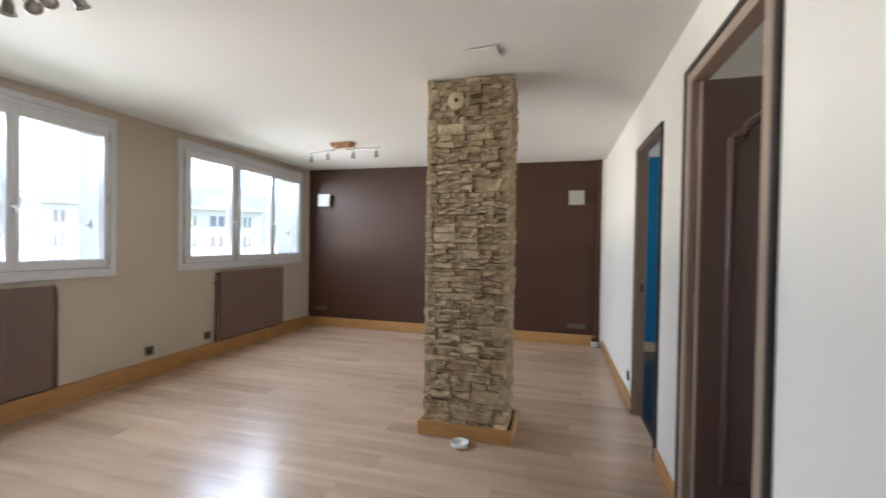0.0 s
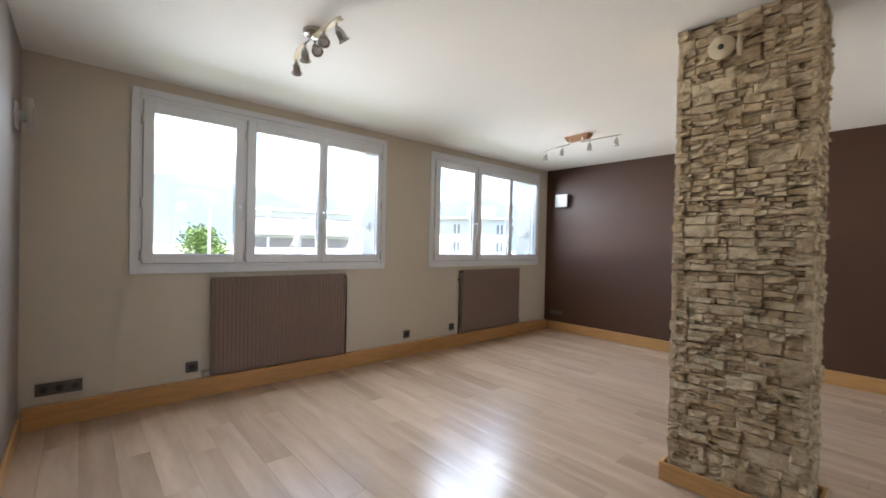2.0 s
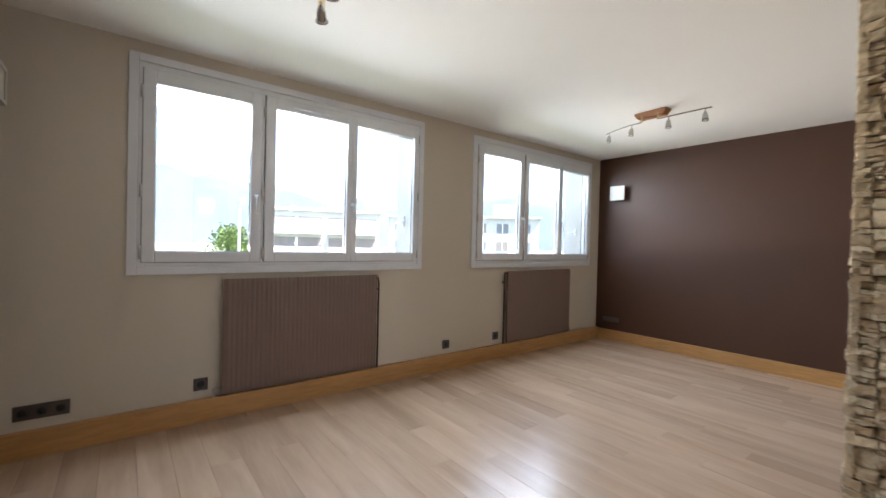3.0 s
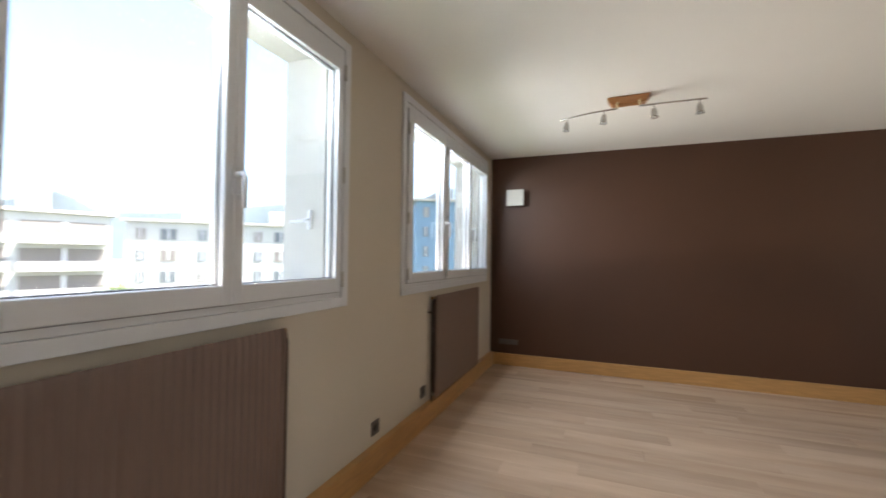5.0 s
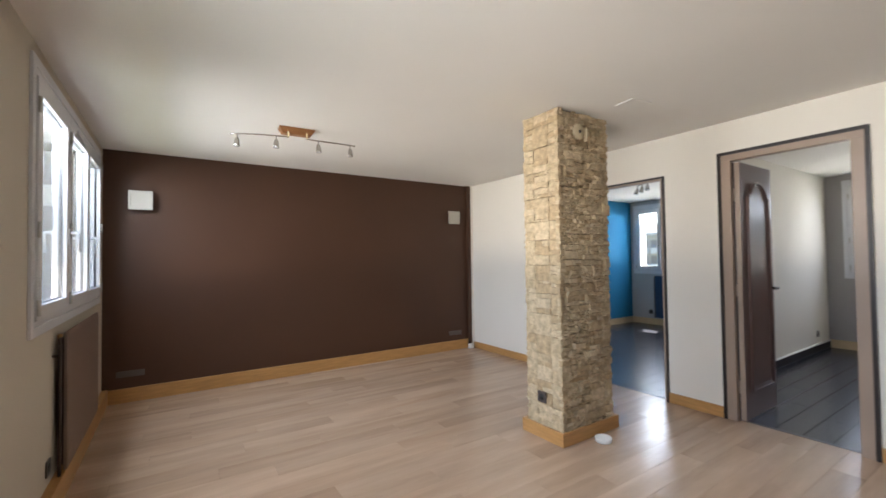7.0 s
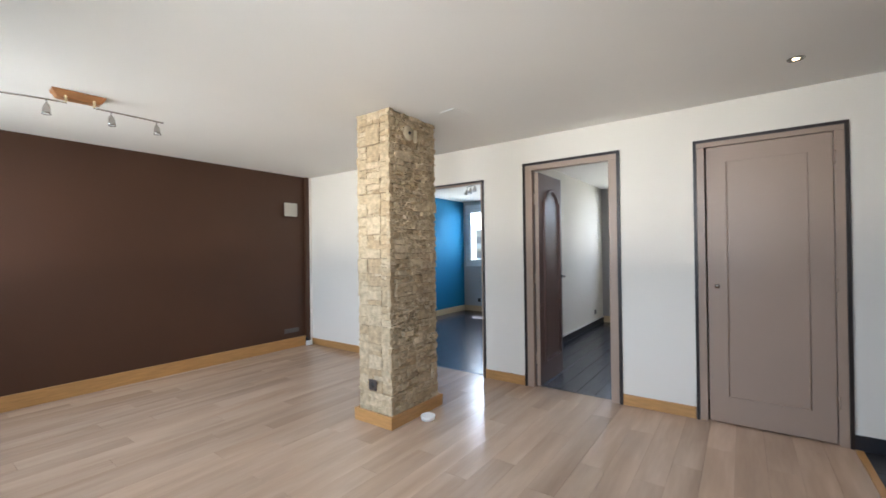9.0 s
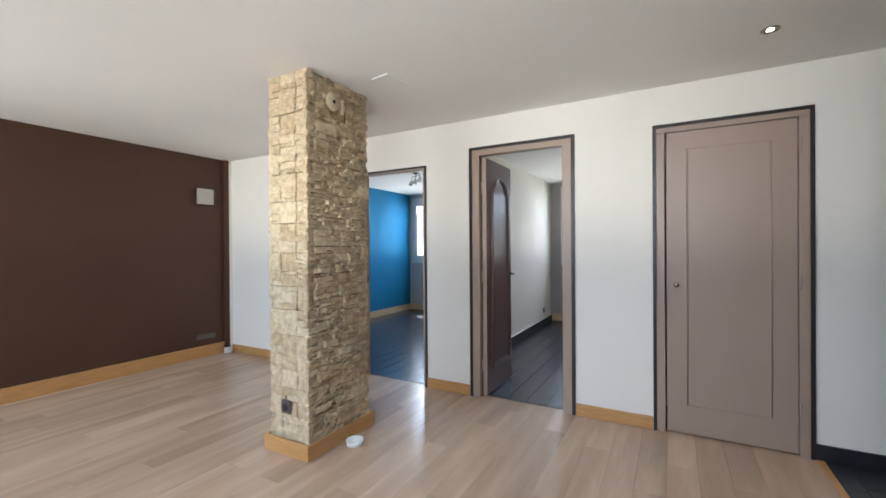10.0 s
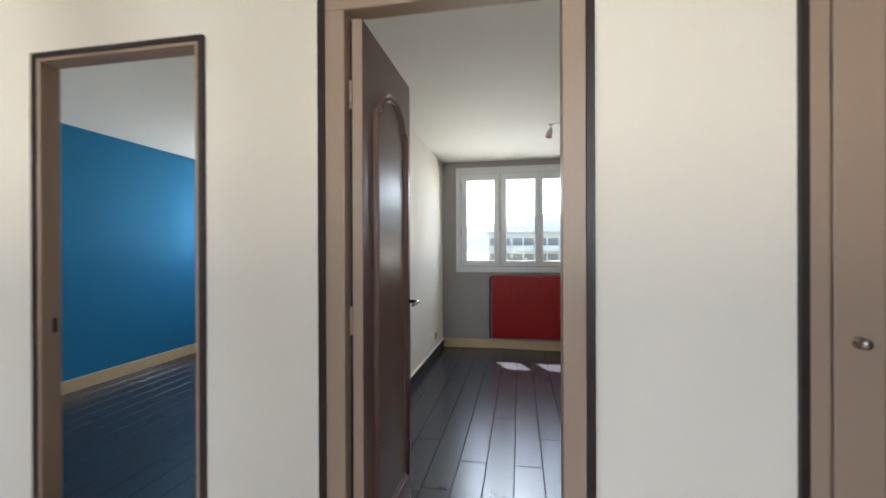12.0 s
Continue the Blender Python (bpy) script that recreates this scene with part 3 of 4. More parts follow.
# ---- radiators ----
def radiator(y0, y1, z0, z1, wall_x, inn, material, label, pipe_end):
    """inn: +1 when the room lies towards +x."""
    top = thing("radiator", label, "radiator")
    fx = lambda d: wall_x + inn * d
    bm = bmesh.new()
    n = max(8, round((y1 - y0) / 0.0333))
    step = (y1 - y0 - 0.03) / n
    prof = [(y0, 0.058)]
    for k in range(n):
        a = y0 + 0.015 + k * step
        prof += [(a + step * 0.08, 0.060), (a + step * 0.28, 0.066), (a + step * 0.72, 0.066), (a + step * 0.92, 0.060)]
    prof.append((y1, 0.058))
    zr = [(z0, -0.006), (z0 + 0.012, -0.002), (z0 + 0.035, 0.0), (z1 - 0.035, 0.0), (z1 - 0.012, -0.002), (z1, -0.007)]
    grid = [[bm.verts.new((fx(d + e), y, z)) for y, d in prof] for z, e in zr]
    for a, b in zip(grid, grid[1:]):
        for i in range(len(prof) - 1):
            bm.faces.new((a[i], a[i + 1], b[i + 1], b[i])).smooth = True
    box(bm, fx(0.046), fx(0.0515), y0, y1, z0 + 0.004, z1 - 0.004)
    part("front_panel", bm, material, top)
    soften(part("end_strip", boxes((fx(0.046), fx(0.062), y0 - 0.004, y0, z0 + 0.01, z1 - 0.01)), material, top), 0.002)
    soften(part("end_strip", boxes((fx(0.046), fx(0.062), y1, y1 + 0.004, z0 + 0.01, z1 - 0.01)), material, top), 0.002)
    # fins coloured dark to deepen the shade between panel and wall
    fins = bmesh.new()
    n = int((y1 - y0) / 0.025)
    rows = [[fins.verts.new((fx(0.012 if k % 2 else 0.043), y0 + 0.015 + 0.025 * k, z)) for k in range(n)] for z in (z0 + 0.03, z1 - 0.03)]
    for k in range(n - 1):
        fins.faces.new((rows[0][k], rows[0][k + 1], rows[1][k + 1], rows[1][k]))
    part("convector", fins, M["radiator_dark"], top, "dark convector fins behind the panel")
    for y in (y0 + 0.15, y1 - 0.15):
        part("bracket", boxes((fx(0), fx(0.010), y - 0.012, y + 0.012, z0 + 0.08, z1 - 0.08)), material, top)
    ye, s = (y1, 1) if pipe_end > 0 else (y0, -1)
    part("pipe", tube([(fx(0.034), ye + s * 0.034, 0.14), (fx(0.034), ye + s * 0.034, z1 - 0.06), (fx(0.034), ye + s * 0.028, z1 - 0.035), (fx(0.034), ye - s * 0.01, z1 - 0.03)], 0.0085, 8), M["radiator_dark"], top, "dark feed pipe")
    part("clip", boxes((fx(0.0), fx(0.030), ye + s * 0.028, ye + s * 0.040, z1 - 0.14, z1 - 0.125)), M["radiator_dark"], top)
    part("valve", tube([(fx(0.03), ye - s * 0.01, z1 - 0.02), (fx(0.03), ye + s * 0.03, z1 - 0.02), (fx(0.03), ye + s * 0.034, z1 - 0.02)], [0.012, 0.012, 0.006], 10), M["brass"], top)
    yo, so = (y0, -1) if pipe_end > 0 else (y1, 1)
    part("valve", tube([(fx(0.035), yo + so * 0.005, z0 + 0.04), (fx(0.035), yo + so * 0.06, z0 + 0.04)], [0.012, 0.010], 10), M["pipe"], top)
    part("valve_tail", tube([(fx(0.035), yo + so * 0.05, z0 + 0.03), (fx(0.035), yo + so * 0.05, 0.12)], 0.009, 8), M["pipe"], top)
    return top


radiator(1.48, 2.68, 0.166, 0.978, XW, 1, M["radiator"], "taupe ribbed panel radiator under the first living room window", 1)
radiator(4.35, 5.51, 0.166, 0.978, XW, 1, M["radiator"], "taupe ribbed panel radiator beside the brown wall", -1)
radiator(1.25, 2.39, 0.150, 0.975, XD, -1, M["radiator_red"], "bright red panel radiator under the bedroom window", 1)
radiator(4.45, 5.64, 0.150, 0.975, XD, -1, M["radiator_blue"], "dark blue panel radiator under the bedroom window", 1)


# ---- stone pillar ----
PX0, PX1, PY0, PY1 = -0.835, -0.240, 3.150, 3.505
pillar = thing("stone_pillar", "square pillar clad in beige ledge stone on an oak plinth", "pillar")
part("core", boxes((PX0 + 0.024, PX1 - 0.024, PY0 + 0.024, PY1 - 0.024, 0, H)), M["mortar"], pillar, "brown mortar core")
rng = random.Random(7)


def split(u0, u1, z0, z1, out, k=1.0):
    w, h = u1 - u0, z1 - z0
    if w > 0.27 or (w > 0.06 and w > 3.5 * h and rng.random() < 0.85):
        c = u0 + w * rng.uniform(0.25, 0.75)
        split(u0, c, z0, z1, out, k)
        split(c, u1, z0, z1, out, k)
    elif h > 0.085 * k or (h > 0.045 * k and rng.random() < 0.80) or (h > 0.026 * k and w > 1.3 * h and rng.random() < 0.34):
        c = z0 + h * rng.uniform(0.24, 0.76)
        split(u0, u1, z0, c, out, k)
        split(u0, u1, c, z1, out, k)
    else:
        out.append((u0, u1, z0, z1))


def courses(width, k):
    """Stones of cast panels laid in straight courses: (u0, u1, z0, z1, panel's foot, panel's top)."""
    out, z = [], 0.085
    while z < H - 0.005:
        h = min(rng.uniform(0.13, 0.23), H - 0.004 - z)
        if H - 0.004 - z - h < 0.05:
            h = H - 0.004 - z
        e0, e1 = rng.uniform(0.05, 0.10), rng.uniform(0.05, 0.12)
        cuts = [0, e0 if width > 0.4 else width * 0.3, width - e1 if width > 0.4 else width * 0.72, width]
        for a, b in zip(cuts, cuts[1:]):
            found = []
            split(a, b, z + 0.0012, z + h - 0.0012, found, k)
            out += [(*q, z, z + h) for q in found]
        z += h
    return out


def stone_geo(u0, u1, z0, z1, p0, p1, width, relief):
    """Verts and faces of one broken-faced stone: u, depth, z about its middle."""
    g = 0.0006
    cu, cz = (u0 + u1) / 2, (z0 + z1) / 2
    hu, hz = (u1 - u0) / 2 - g, (z1 - z0) / 2 - g
    n, mz = 4, 3
    tilt, lean, base = rng.uniform(-0.006, 0.006), rng.uniform(-0.007, 0.004), rng.uniform(-0.013, 0.011)
    vs, fs = [], []
    for j in range(mz + 1):
        for i in range(n + 1):
            u, z = -1 + 2 * i / n, -1 + 2 * j / mz
            rim = i in (0, n) or j in (0, mz)
            uu = u if abs(u) == 1 else u * (1.66 if abs(u) > 0.1 else 1)
            zz = z if abs(z) == 1 else z * 2.2
            d = base + tilt * u + lean * z + rng.uniform(-0.005, 0.005) - (0.006 if rim else 0)
            pu, pz = cu + hu * uu, cz + hz * zz
            # joints wander inside a panel and run straight along its edges
            ease = max(0.0, min(1.0, (pz - p0) / 0.03, (p1 - pz) / 0.03, pu / 0.03, (width - pu) / 0.03))
            q = Vector((pu * 13, pz * 16, width * 9))
            ju = 0.009 * ease * noise.noise(q) + rng.uniform(-0.0012, 0.0012)
            jz = 0.011 * ease * noise.noise(q + Vector((7, 3, 11))) + rng.uniform(-0.0012, 0.0012)
            vs.append((pu + ju - cu, d * relief, pz + jz - cz))
    for j in range(mz):
        for i in range(n):
            a = j * (n + 1) + i
            fs.append((a, a + 1, a + n + 2, a + n + 1))
    border = [i for i in range(n + 1)] + [j * (n + 1) + n for j in range(1, mz + 1)] + [mz * (n + 1) + i for i in range(n - 1, -1, -1)] + [j * (n + 1) for j in range(mz - 1, 0, -1)]
    k0 = len(vs)
    for b in border:
        vs.append((vs[b][0], -0.03, vs[b][2]))
    for k in range(len(border)):
        k2 = (k + 1) % len(border)
        fs.append((border[k], k0 + k, k0 + k2, border[k2]))
    return vs, fs


def clad(origin, along, normal, width, single, k=1.0, relief=1.0):
    """Stones on one face. single(z): whether a stone there is an object of its own."""
    verts, faces = [], []
    o, a, nrm = Vector(origin), Vector(along), Vector(normal)
    for u0, u1, z0, z1, p0, p1 in courses(width, k):
        vs, fs = stone_geo(u0, u1, z0, z1, p0, p1, width, relief)
        cu, cz = (u0 + u1) / 2, (z0 + z1) / 2
        world_pts = [a * v[0] + nrm * v[1] + Vector((0, 0, v[2])) for v in vs]
        mid = o + a * cu + Vector((0, 0, cz))
        if single(cz):
            me = bpy.data.meshes.new("stone")
            me.from_pydata([tuple(p) for p in world_pts], [], fs)
            me.materials.append(M["stone"])
            ob = new("stone", me)
            ob.location = mid
            ob.parent = pillar
        else:
            k = len(verts)
            verts += [tuple(p + mid) for p in world_pts]
            faces += [tuple(i + k for i in f) for f in fs]
    if verts:
        me = bpy.data.meshes.new("stones_rest")
        me.from_pydata(verts, [], faces)
        me.materials.append(M["stone_joined"])
        ob = new("stones_rest", me)
        ob.parent = pillar
        tagged(ob, "rest of the beige ledge stones", kind="stuff")


PLINTH_H = 0.10
for nm, q in (("plinth_board", (PX0 - 0.032, PX1 + 0.038, PY0 - 0.028, PY0 - 0.010)), ("plinth_board", (PX0 - 0.032, PX1 + 0.038, PY1 + 0.012, PY1 + 0.030)), ("plinth_board", (PX0 - 0.032, PX0 - 0.014, PY0 - 0.010, PY1 + 0.012)), ("plinth_board", (PX1 + 0.020, PX1 + 0.038, PY0 - 0.010, PY1 + 0.012))):
    soften(part(nm, boxes((*q, 0, PLINTH_H)), M["oak_trim"], pillar, "honey oak plinth board"), 0.003)
part("plinth_fill", boxes((PX0 - 0.014, PX1 + 0.020, PY0 - 0.010, PY1 + 0.012, 0, 0.084)), M["mortar"], pillar)
clad((PX0, PY0, 0), (1, 0, 0), (0, -1, 0), PX1 - PX0, lambda z: 0.90 < z < 1.65, 1.12, 1.2)
clad((PX0, PY1, 0), (0, -1, 0), (-1, 0, 0), PY1 - PY0, lambda z: False, 2.1, 0.5)
clad((PX1, PY0, 0), (0, 1, 0), (1, 0, 0), PY1 - PY0, lambda z: False)
clad((PX1, PY1, 0), (-1, 0, 0), (0, 1, 0), PX1 - PX0, lambda z: False)

rose = thing("wall_lamp_rose", "round cream mounting rose without its lamp", "light fitting")
part("plate", lathe([(0.060, 0), (0.060, 0.012), (0.055, 0.018), (0.002, 0.019)], (-0.62, PY0 - 0.016, 2.335), (0, -1, 0), 32), M["rose"], rose)
part("hole", lathe([(0.014, 0), (0.014, 0.004), (0.002, 0.0045)], (-0.62, PY0 - 0.0345, 2.335), (0, -1, 0), 12), M["socket_hole"], rose)
part("stub", boxes((-0.548, -0.532, PY0 - 0.045, PY0 - 0.012, 2.27, 2.37), bevel=0.003), M["rose"], rose)


# ---- sockets and switches ----
def socket(place, axis, w, h, label, gangs=1, material="socket", name="wall_socket"):
    """place: centre on the wall; axis: 'x+' the normal."""
    top = thing(name, label, "socket")
    cx, cy, cz = place
    n = Vector({"x+": (1, 0, 0), "x-": (-1, 0, 0), "y+": (0, 1, 0), "y-": (0, -1, 0)}[axis])
    a = Vector((-n.y, n.x, 0))
    c = Vector(place)

    def slab(u0, u1, z0, z1, d0, d1, bevel=0.002):
        p = [c + a * u + n * d for u in (u0, u1) for d in (d0, d1)]
        return box(bmesh.new(), min(q.x for q in p), max(q.x for q in p), min(q.y for q in p), max(q.y for q in p), cz + z0, cz + z1, bevel)

    part("plate", slab(-w / 2, w / 2, -h / 2, h / 2, 0, 0.009, 0.003), M[material], top)
    for g in range(gangs):
        u = (g - (gangs - 1) / 2) * w / gangs
        part("outlet", lathe([(min(h, w / gangs) * 0.27, 0), (min(h, w / gangs) * 0.27, 0.002), (0.001, 0.0022)], c + a * u + n * 0.009, n, 16), M["socket_hole"], top)
    return top


socket((XW, 1.355, 0.25), "x+", 0.085, 0.085, "dark bronze wall socket beside the radiator")
socket((XW, 3.515, 0.245), "x+", 0.085, 0.085, "dark bronze wall socket between the windows")
socket((XW, 4.22, 0.25), "x+", 0.085, 0.085, "dark bronze wall socket beside the far radiator")
socket((XW, 0.565, 0.25), "x+", 0.24, 0.085, "dark bronze triple wall socket above the plinth", 3)
socket((-3.575, YN, 0.28), "y-", 0.23, 0.06, "dark brown low triple socket on the brown wall", 0, "grey_plastic")
socket((0.36, YN, 0.25), "y-", 0.23, 0.06, "dark brown low triple socket on the brown wall", 0, "grey_plastic")
socket((PX0 - 0.012, 3.335, 0.31), "x-", 0.085, 0.085, "dark socket set into the stone pillar")
socket((XE, 4.215, 0.235), "x-", 0.08, 0.08, "dark socket beside the blue room door")
socket((XD, 5.77, 0.25), "x-", 0.085, 0.085, "dark socket beside the blue radiator")
socket((4.35, YP, 0.25), "y-", 0.085, 0.085, "dark socket on the bedroom partition")

thermo = thing("thermostat", "white rectangular room thermostat on the taupe wall", "thermostat")
part("body", boxes((-0.815, -0.665, YS, YS + 0.028, 1.475, 1.578), bevel=0.006), M["sconce_glass"], thermo)
part("cover", boxes((-0.805, -0.72, YS + 0.028, YS + 0.034, 1.485, 1.568), bevel=0.002), M["white_plastic"], thermo)
chime = thing("door_chime", "small dark grey curved wall chime with a pale rim", "chime")
bm = bmesh.new()
arc = [(0.0, 0.0)] + [(0.085 - 0.085 * math.cos(math.pi * k / 12), 0.012 + 0.04 * math.sin(math.pi * k / 12)) for k in range(13)] + [(0.17, 0.0)]
lo = [bm.verts.new((-0.885 + u, YS + d, 1.314)) for u, d in arc]
hi = [bm.verts.new((-0.885 + u, YS + d, 1.396)) for u, d in arc]
for i in range(len(arc) - 1):
    bm.faces.new((lo[i], lo[i + 1], hi[i + 1], hi[i])).smooth = True
bm.faces.new(lo)
bm.faces.new(hi[::-1])
part("body", bm, M["grey_plastic"], chime)
part("rim", boxes((-0.893, -0.886, YS, YS + 0.022, 1.316, 1.394), bevel=0.002), M["pipe"], chime)


# ---- sconces ----
def sconce(cx, wall_y, ny, cz, label):
    top = thing("wall_sconce", label, "wall lamp", "sconces of the living room")
    f = lambda d: wall_y + ny * d
    part("back_plate", boxes((cx - 0.06, cx + 0.06, f(0), f(0.012), cz - 0.075, cz + 0.075), bevel=0.002), M["white_plastic"], top)
    part("arm", boxes((cx - 0.02, cx + 0.02, f(0.012), f(0.055), cz - 0.03, cz + 0.03)), M["white_plastic"], top)
    shade = part("shade", boxes((cx - 0.10, cx + 0.10, f(0.055), f(0.068), cz - 0.095, cz + 0.095), bevel=0.005), M["sconce_glass"], top, "square frosted glass shade")
    bm = bmesh.new()
    a, w = 0.10, 0.022
    for q in ((cx - a, cx - a + w, cz - 0.095, cz + 0.095), (cx + a - w, cx + a, cz - 0.095, cz + 0.095), (cx - a + w, cx + a - w, cz - 0.095, cz - 0.095 + w), (cx - a + w, cx + a - w, cz + 0.095 - w, cz + 0.095)):
        box(bm, q[0], q[1], f(0.0685), f(0.076), q[2], q[3], 0.002)
    part("rim", bm, M["sconce_glass"], shade)
    return top


sconce(-3.495, YN, -1, 2.005, "square frosted white wall sconce on the brown wall")
sconce(0.325, YN, -1, 1.995, "square frosted white wall sconce on the brown wall")
sconce(-3.50, YS, 1, 2.005, "square frosted white wall sconce on the taupe wall")

# cable trunking and floor clutter in the far corner
structure("trim_corner", boxes((XE - 0.10, XE - 0.04, YN - 0.045, YN, 0.0, H)), M["brown_wall"], "brown painted pipe casing in the corner", "trim")
structure("trim_trunking", boxes((XE - 0.04, XE, YN - 0.05, YN - 0.0, 0.0, H), bevel=0.003), M["white_wall"], "white cable trunking in the corner", "trim")
coil = thing("cable_coil", "small white coil of cable lying on the floor", "cable")
pts = [(0.585 + 0.045 * math.cos(a), YN - 0.10 + 0.035 * math.sin(a), 0.008 + 0.0045 * a / 2) for a in (2 * math.pi * 5 * k / 90 for k in range(91))]
part("loops", tube(pts, 0.006, 6), M["white_plastic"], coil)
part("plug", boxes((0.55, 0.585, YN - 0.085, YN - 0.06, 0.075, 0.125), bevel=0.004), M["black"], coil)

bowl = thing("plastic_dish", "small shallow white plastic dish on the floor", "dish")
part("body", lathe([(0.050, 0), (0.056, 0.004), (0.060, 0.034), (0.056, 0.034), (0.050, 0.008), (0.002, 0.007)], (-0.535, 3.03, 0.0), (0, 0, 1), 28), M["white_plastic"], bowl)

# ceiling hatch plate and recessed spot
hatch = thing("ceiling_plate", "thin white square cover plate on the ceiling", "cover plate")
plate = part("plate", boxes((-0.105, 0.105, -0.075, 0.075, -0.013, -0.005), bevel=0.003), M["white_plastic"], hatch)
part("spacer", boxes((-0.07, 0.07, -0.05, 0.05, -0.005, 0.0)), M["white_plastic"], hatch)
hatch.matrix_world = pose(-0.39, 2.815, H, 0, 0, -8)
spot = thing("recessed_spotlight", "lit recessed ceiling spotlight with a steel ring", "downlight")
part("ring", lathe([(0.045, 0), (0.045, 0.004), (0.036, 0.007), (0.034, 0.004), (0.032, 0.001)], (0.09, 0.66, H), (0, 0, -1), 28), M["chrome"], spot)
part("bulb", lathe([(0.017, 0.0015), (0.017, 0.003), (0.002, 0.004)], (0.09, 0.66, H), (0, 0, -1), 20), M["glow"], spot)


# ---- ceiling lamps ----
def spot_head(parent, at, way, length=0.075, r0=0.012, r1=0.027, material=None, lens=None):
    w = Vector(way).normalized()
    head = part("spot_head", lathe([(r0 * 0.6, 0), (r0, 0.006), (r0 * 1.5, length * 0.35), (r1 * 0.92, length * 0.8), (r1, length), (r1 * 0.86, length), (r1 * 0.8, length * 0.9)], at, w, 18), material or M["chrome"], parent)
    part("lens", lathe([(r1 * 0.8, 0), (r1 * 0.78, 0.006), (0.002, 0.008)], Vector(at) + w * length * 0.9, w, 16), lens or M["lens"], head)
    return head


bar = thing("spotlight_bar", "wooden ceiling spotlight bar with four small steel spots", "ceiling lamp")
bm = bmesh.new()
lo = [bm.verts.new(p) for p in ((-0.145, -0.05, -0.012), (0.145, -0.05, -0.012), (0.145, 0.05, -0.012), (-0.145, 0.05, -0.012))]
mid = [bm.verts.new(p) for p in ((-0.115, -0.04, -0.055), (0.115, -0.04, -0.055), (0.115, 0.04, -0.055), (-0.115, 0.04, -0.055))]
hi = [bm.verts.new(p) for p in ((-0.145, -0.05, 0.0), (0.145, -0.05, 0.0), (0.145, 0.05, 0.0), (-0.145, 0.05, 0.0))]
for a, b in ((hi, lo), (lo, mid)):
    for k in range(4):
        bm.faces.new((a[k], a[(k + 1) % 4], b[(k + 1) % 4], b[k]))
bm.faces.new(mid)
bm.faces.new(hi[::-1])
soften(part("base", bm, M["lamp_wood"], bar, "beech wood base"), 0.004)
for s in (-1, 1):
    rod_pts = [(s * (0.07 + 0.43 * k / 10), -0.05 + (0.115 if s < 0 else 0.02) * (k / 10) ** 2, -0.092) for k in range(11)]
    rod = part("rod", tube(rod_pts, 0.006, 8), M["chrome"], bar)
    part("post", tube([(s * 0.075, -0.05, -0.092), (s * 0.075, -0.04, -0.04)], 0.007, 8), M["lamp_cream"], bar)
    for f in (2.3, 8.9):
        p = Vector(rod_pts[int(f)]).lerp(Vector(rod_pts[int(f) + 1]), f % 1)
        part("stem", tube([p, p + Vector((0, 0, -0.035))], 0.004, 8), M["chrome"], bar)
        spot_head(bar, p + Vector((0, 0, -0.030)), (0.05 * s, -0.12, -1), 0.072, 0.013, 0.024)
bar.matrix_world = pose(-2.34, 4.67, H, 0, 0, -3)

curl = thing("curved_spotlight", "curved ceiling lamp with five steel spots and cream strips", "ceiling lamp")
part("base", lathe([(0.062, 0), (0.060, 0.018), (0.045, 0.032), (0.015, 0.038)], (-2.25, 1.66, H), (0, 0, -1), 28), M["chrome"], curl)
strip = [(-2.60, 1.70), (-2.53, 1.67), (-2.44, 1.65), (-2.34, 1.645), (-2.20, 1.645), (-2.10, 1.65), (-2.01, 1.66), (-1.93, 1.66)]
for i in range(len(strip) - 1):
    if i == 3:
        continue
    a, b = Vector((*strip[i], 2.445)), Vector((*strip[i + 1], 2.445))
    d = (b - a).normalized()
    nn = Vector((-d.y, d.x, 0)) * 0.018
    bm = bmesh.new()
    lo = [bm.verts.new(p) for p in (a - nn, b - nn, b + nn, a + nn)]
    hi = [bm.verts.new(p + Vector((0, 0, 0.007))) for p in (a - nn, b - nn, b + nn, a + nn)]
    bm.faces.new(lo[::-1])
    bm.faces.new(hi)
    for k in range(4):
        bm.faces.new((lo[k], lo[(k + 1) % 4], hi[(k + 1) % 4], hi[k]))
    part("strip", bm, M["lamp_cream"], curl, "cream strip of the curved bar")
part("bar", tube([(x, y, 2.456) for x, y in strip], 0.006, 8), M["chrome"], curl)
for (x, y), way in (((-2.56, 1.68), (-1.1, 0.55, -0.75)), ((-2.33, 1.64), (-0.9, 0.45, -0.85)), ((-2.26, 1.67), (0.75, -0.10, -0.75)), ((-2.11, 1.655), (0.55, -0.25, -0.8)), ((-1.98, 1.665), (-0.05, 0.65, -0.75))):
    part("stem", tube([(x, y, 2.455), (x, y, 2.415)], 0.007, 8), M["chrome"], curl)
    head = spot_head(curl, (x, y, 2.425), way, 0.074, 0.015, 0.027)
    wv = Vector(way).normalized()
    part("rim", lathe([(0.027, 0.066), (0.034, 0.076), (0.032, 0.078), (0.025, 0.071)], (x, y, 2.425), wv, 20), M["chrome"], head)


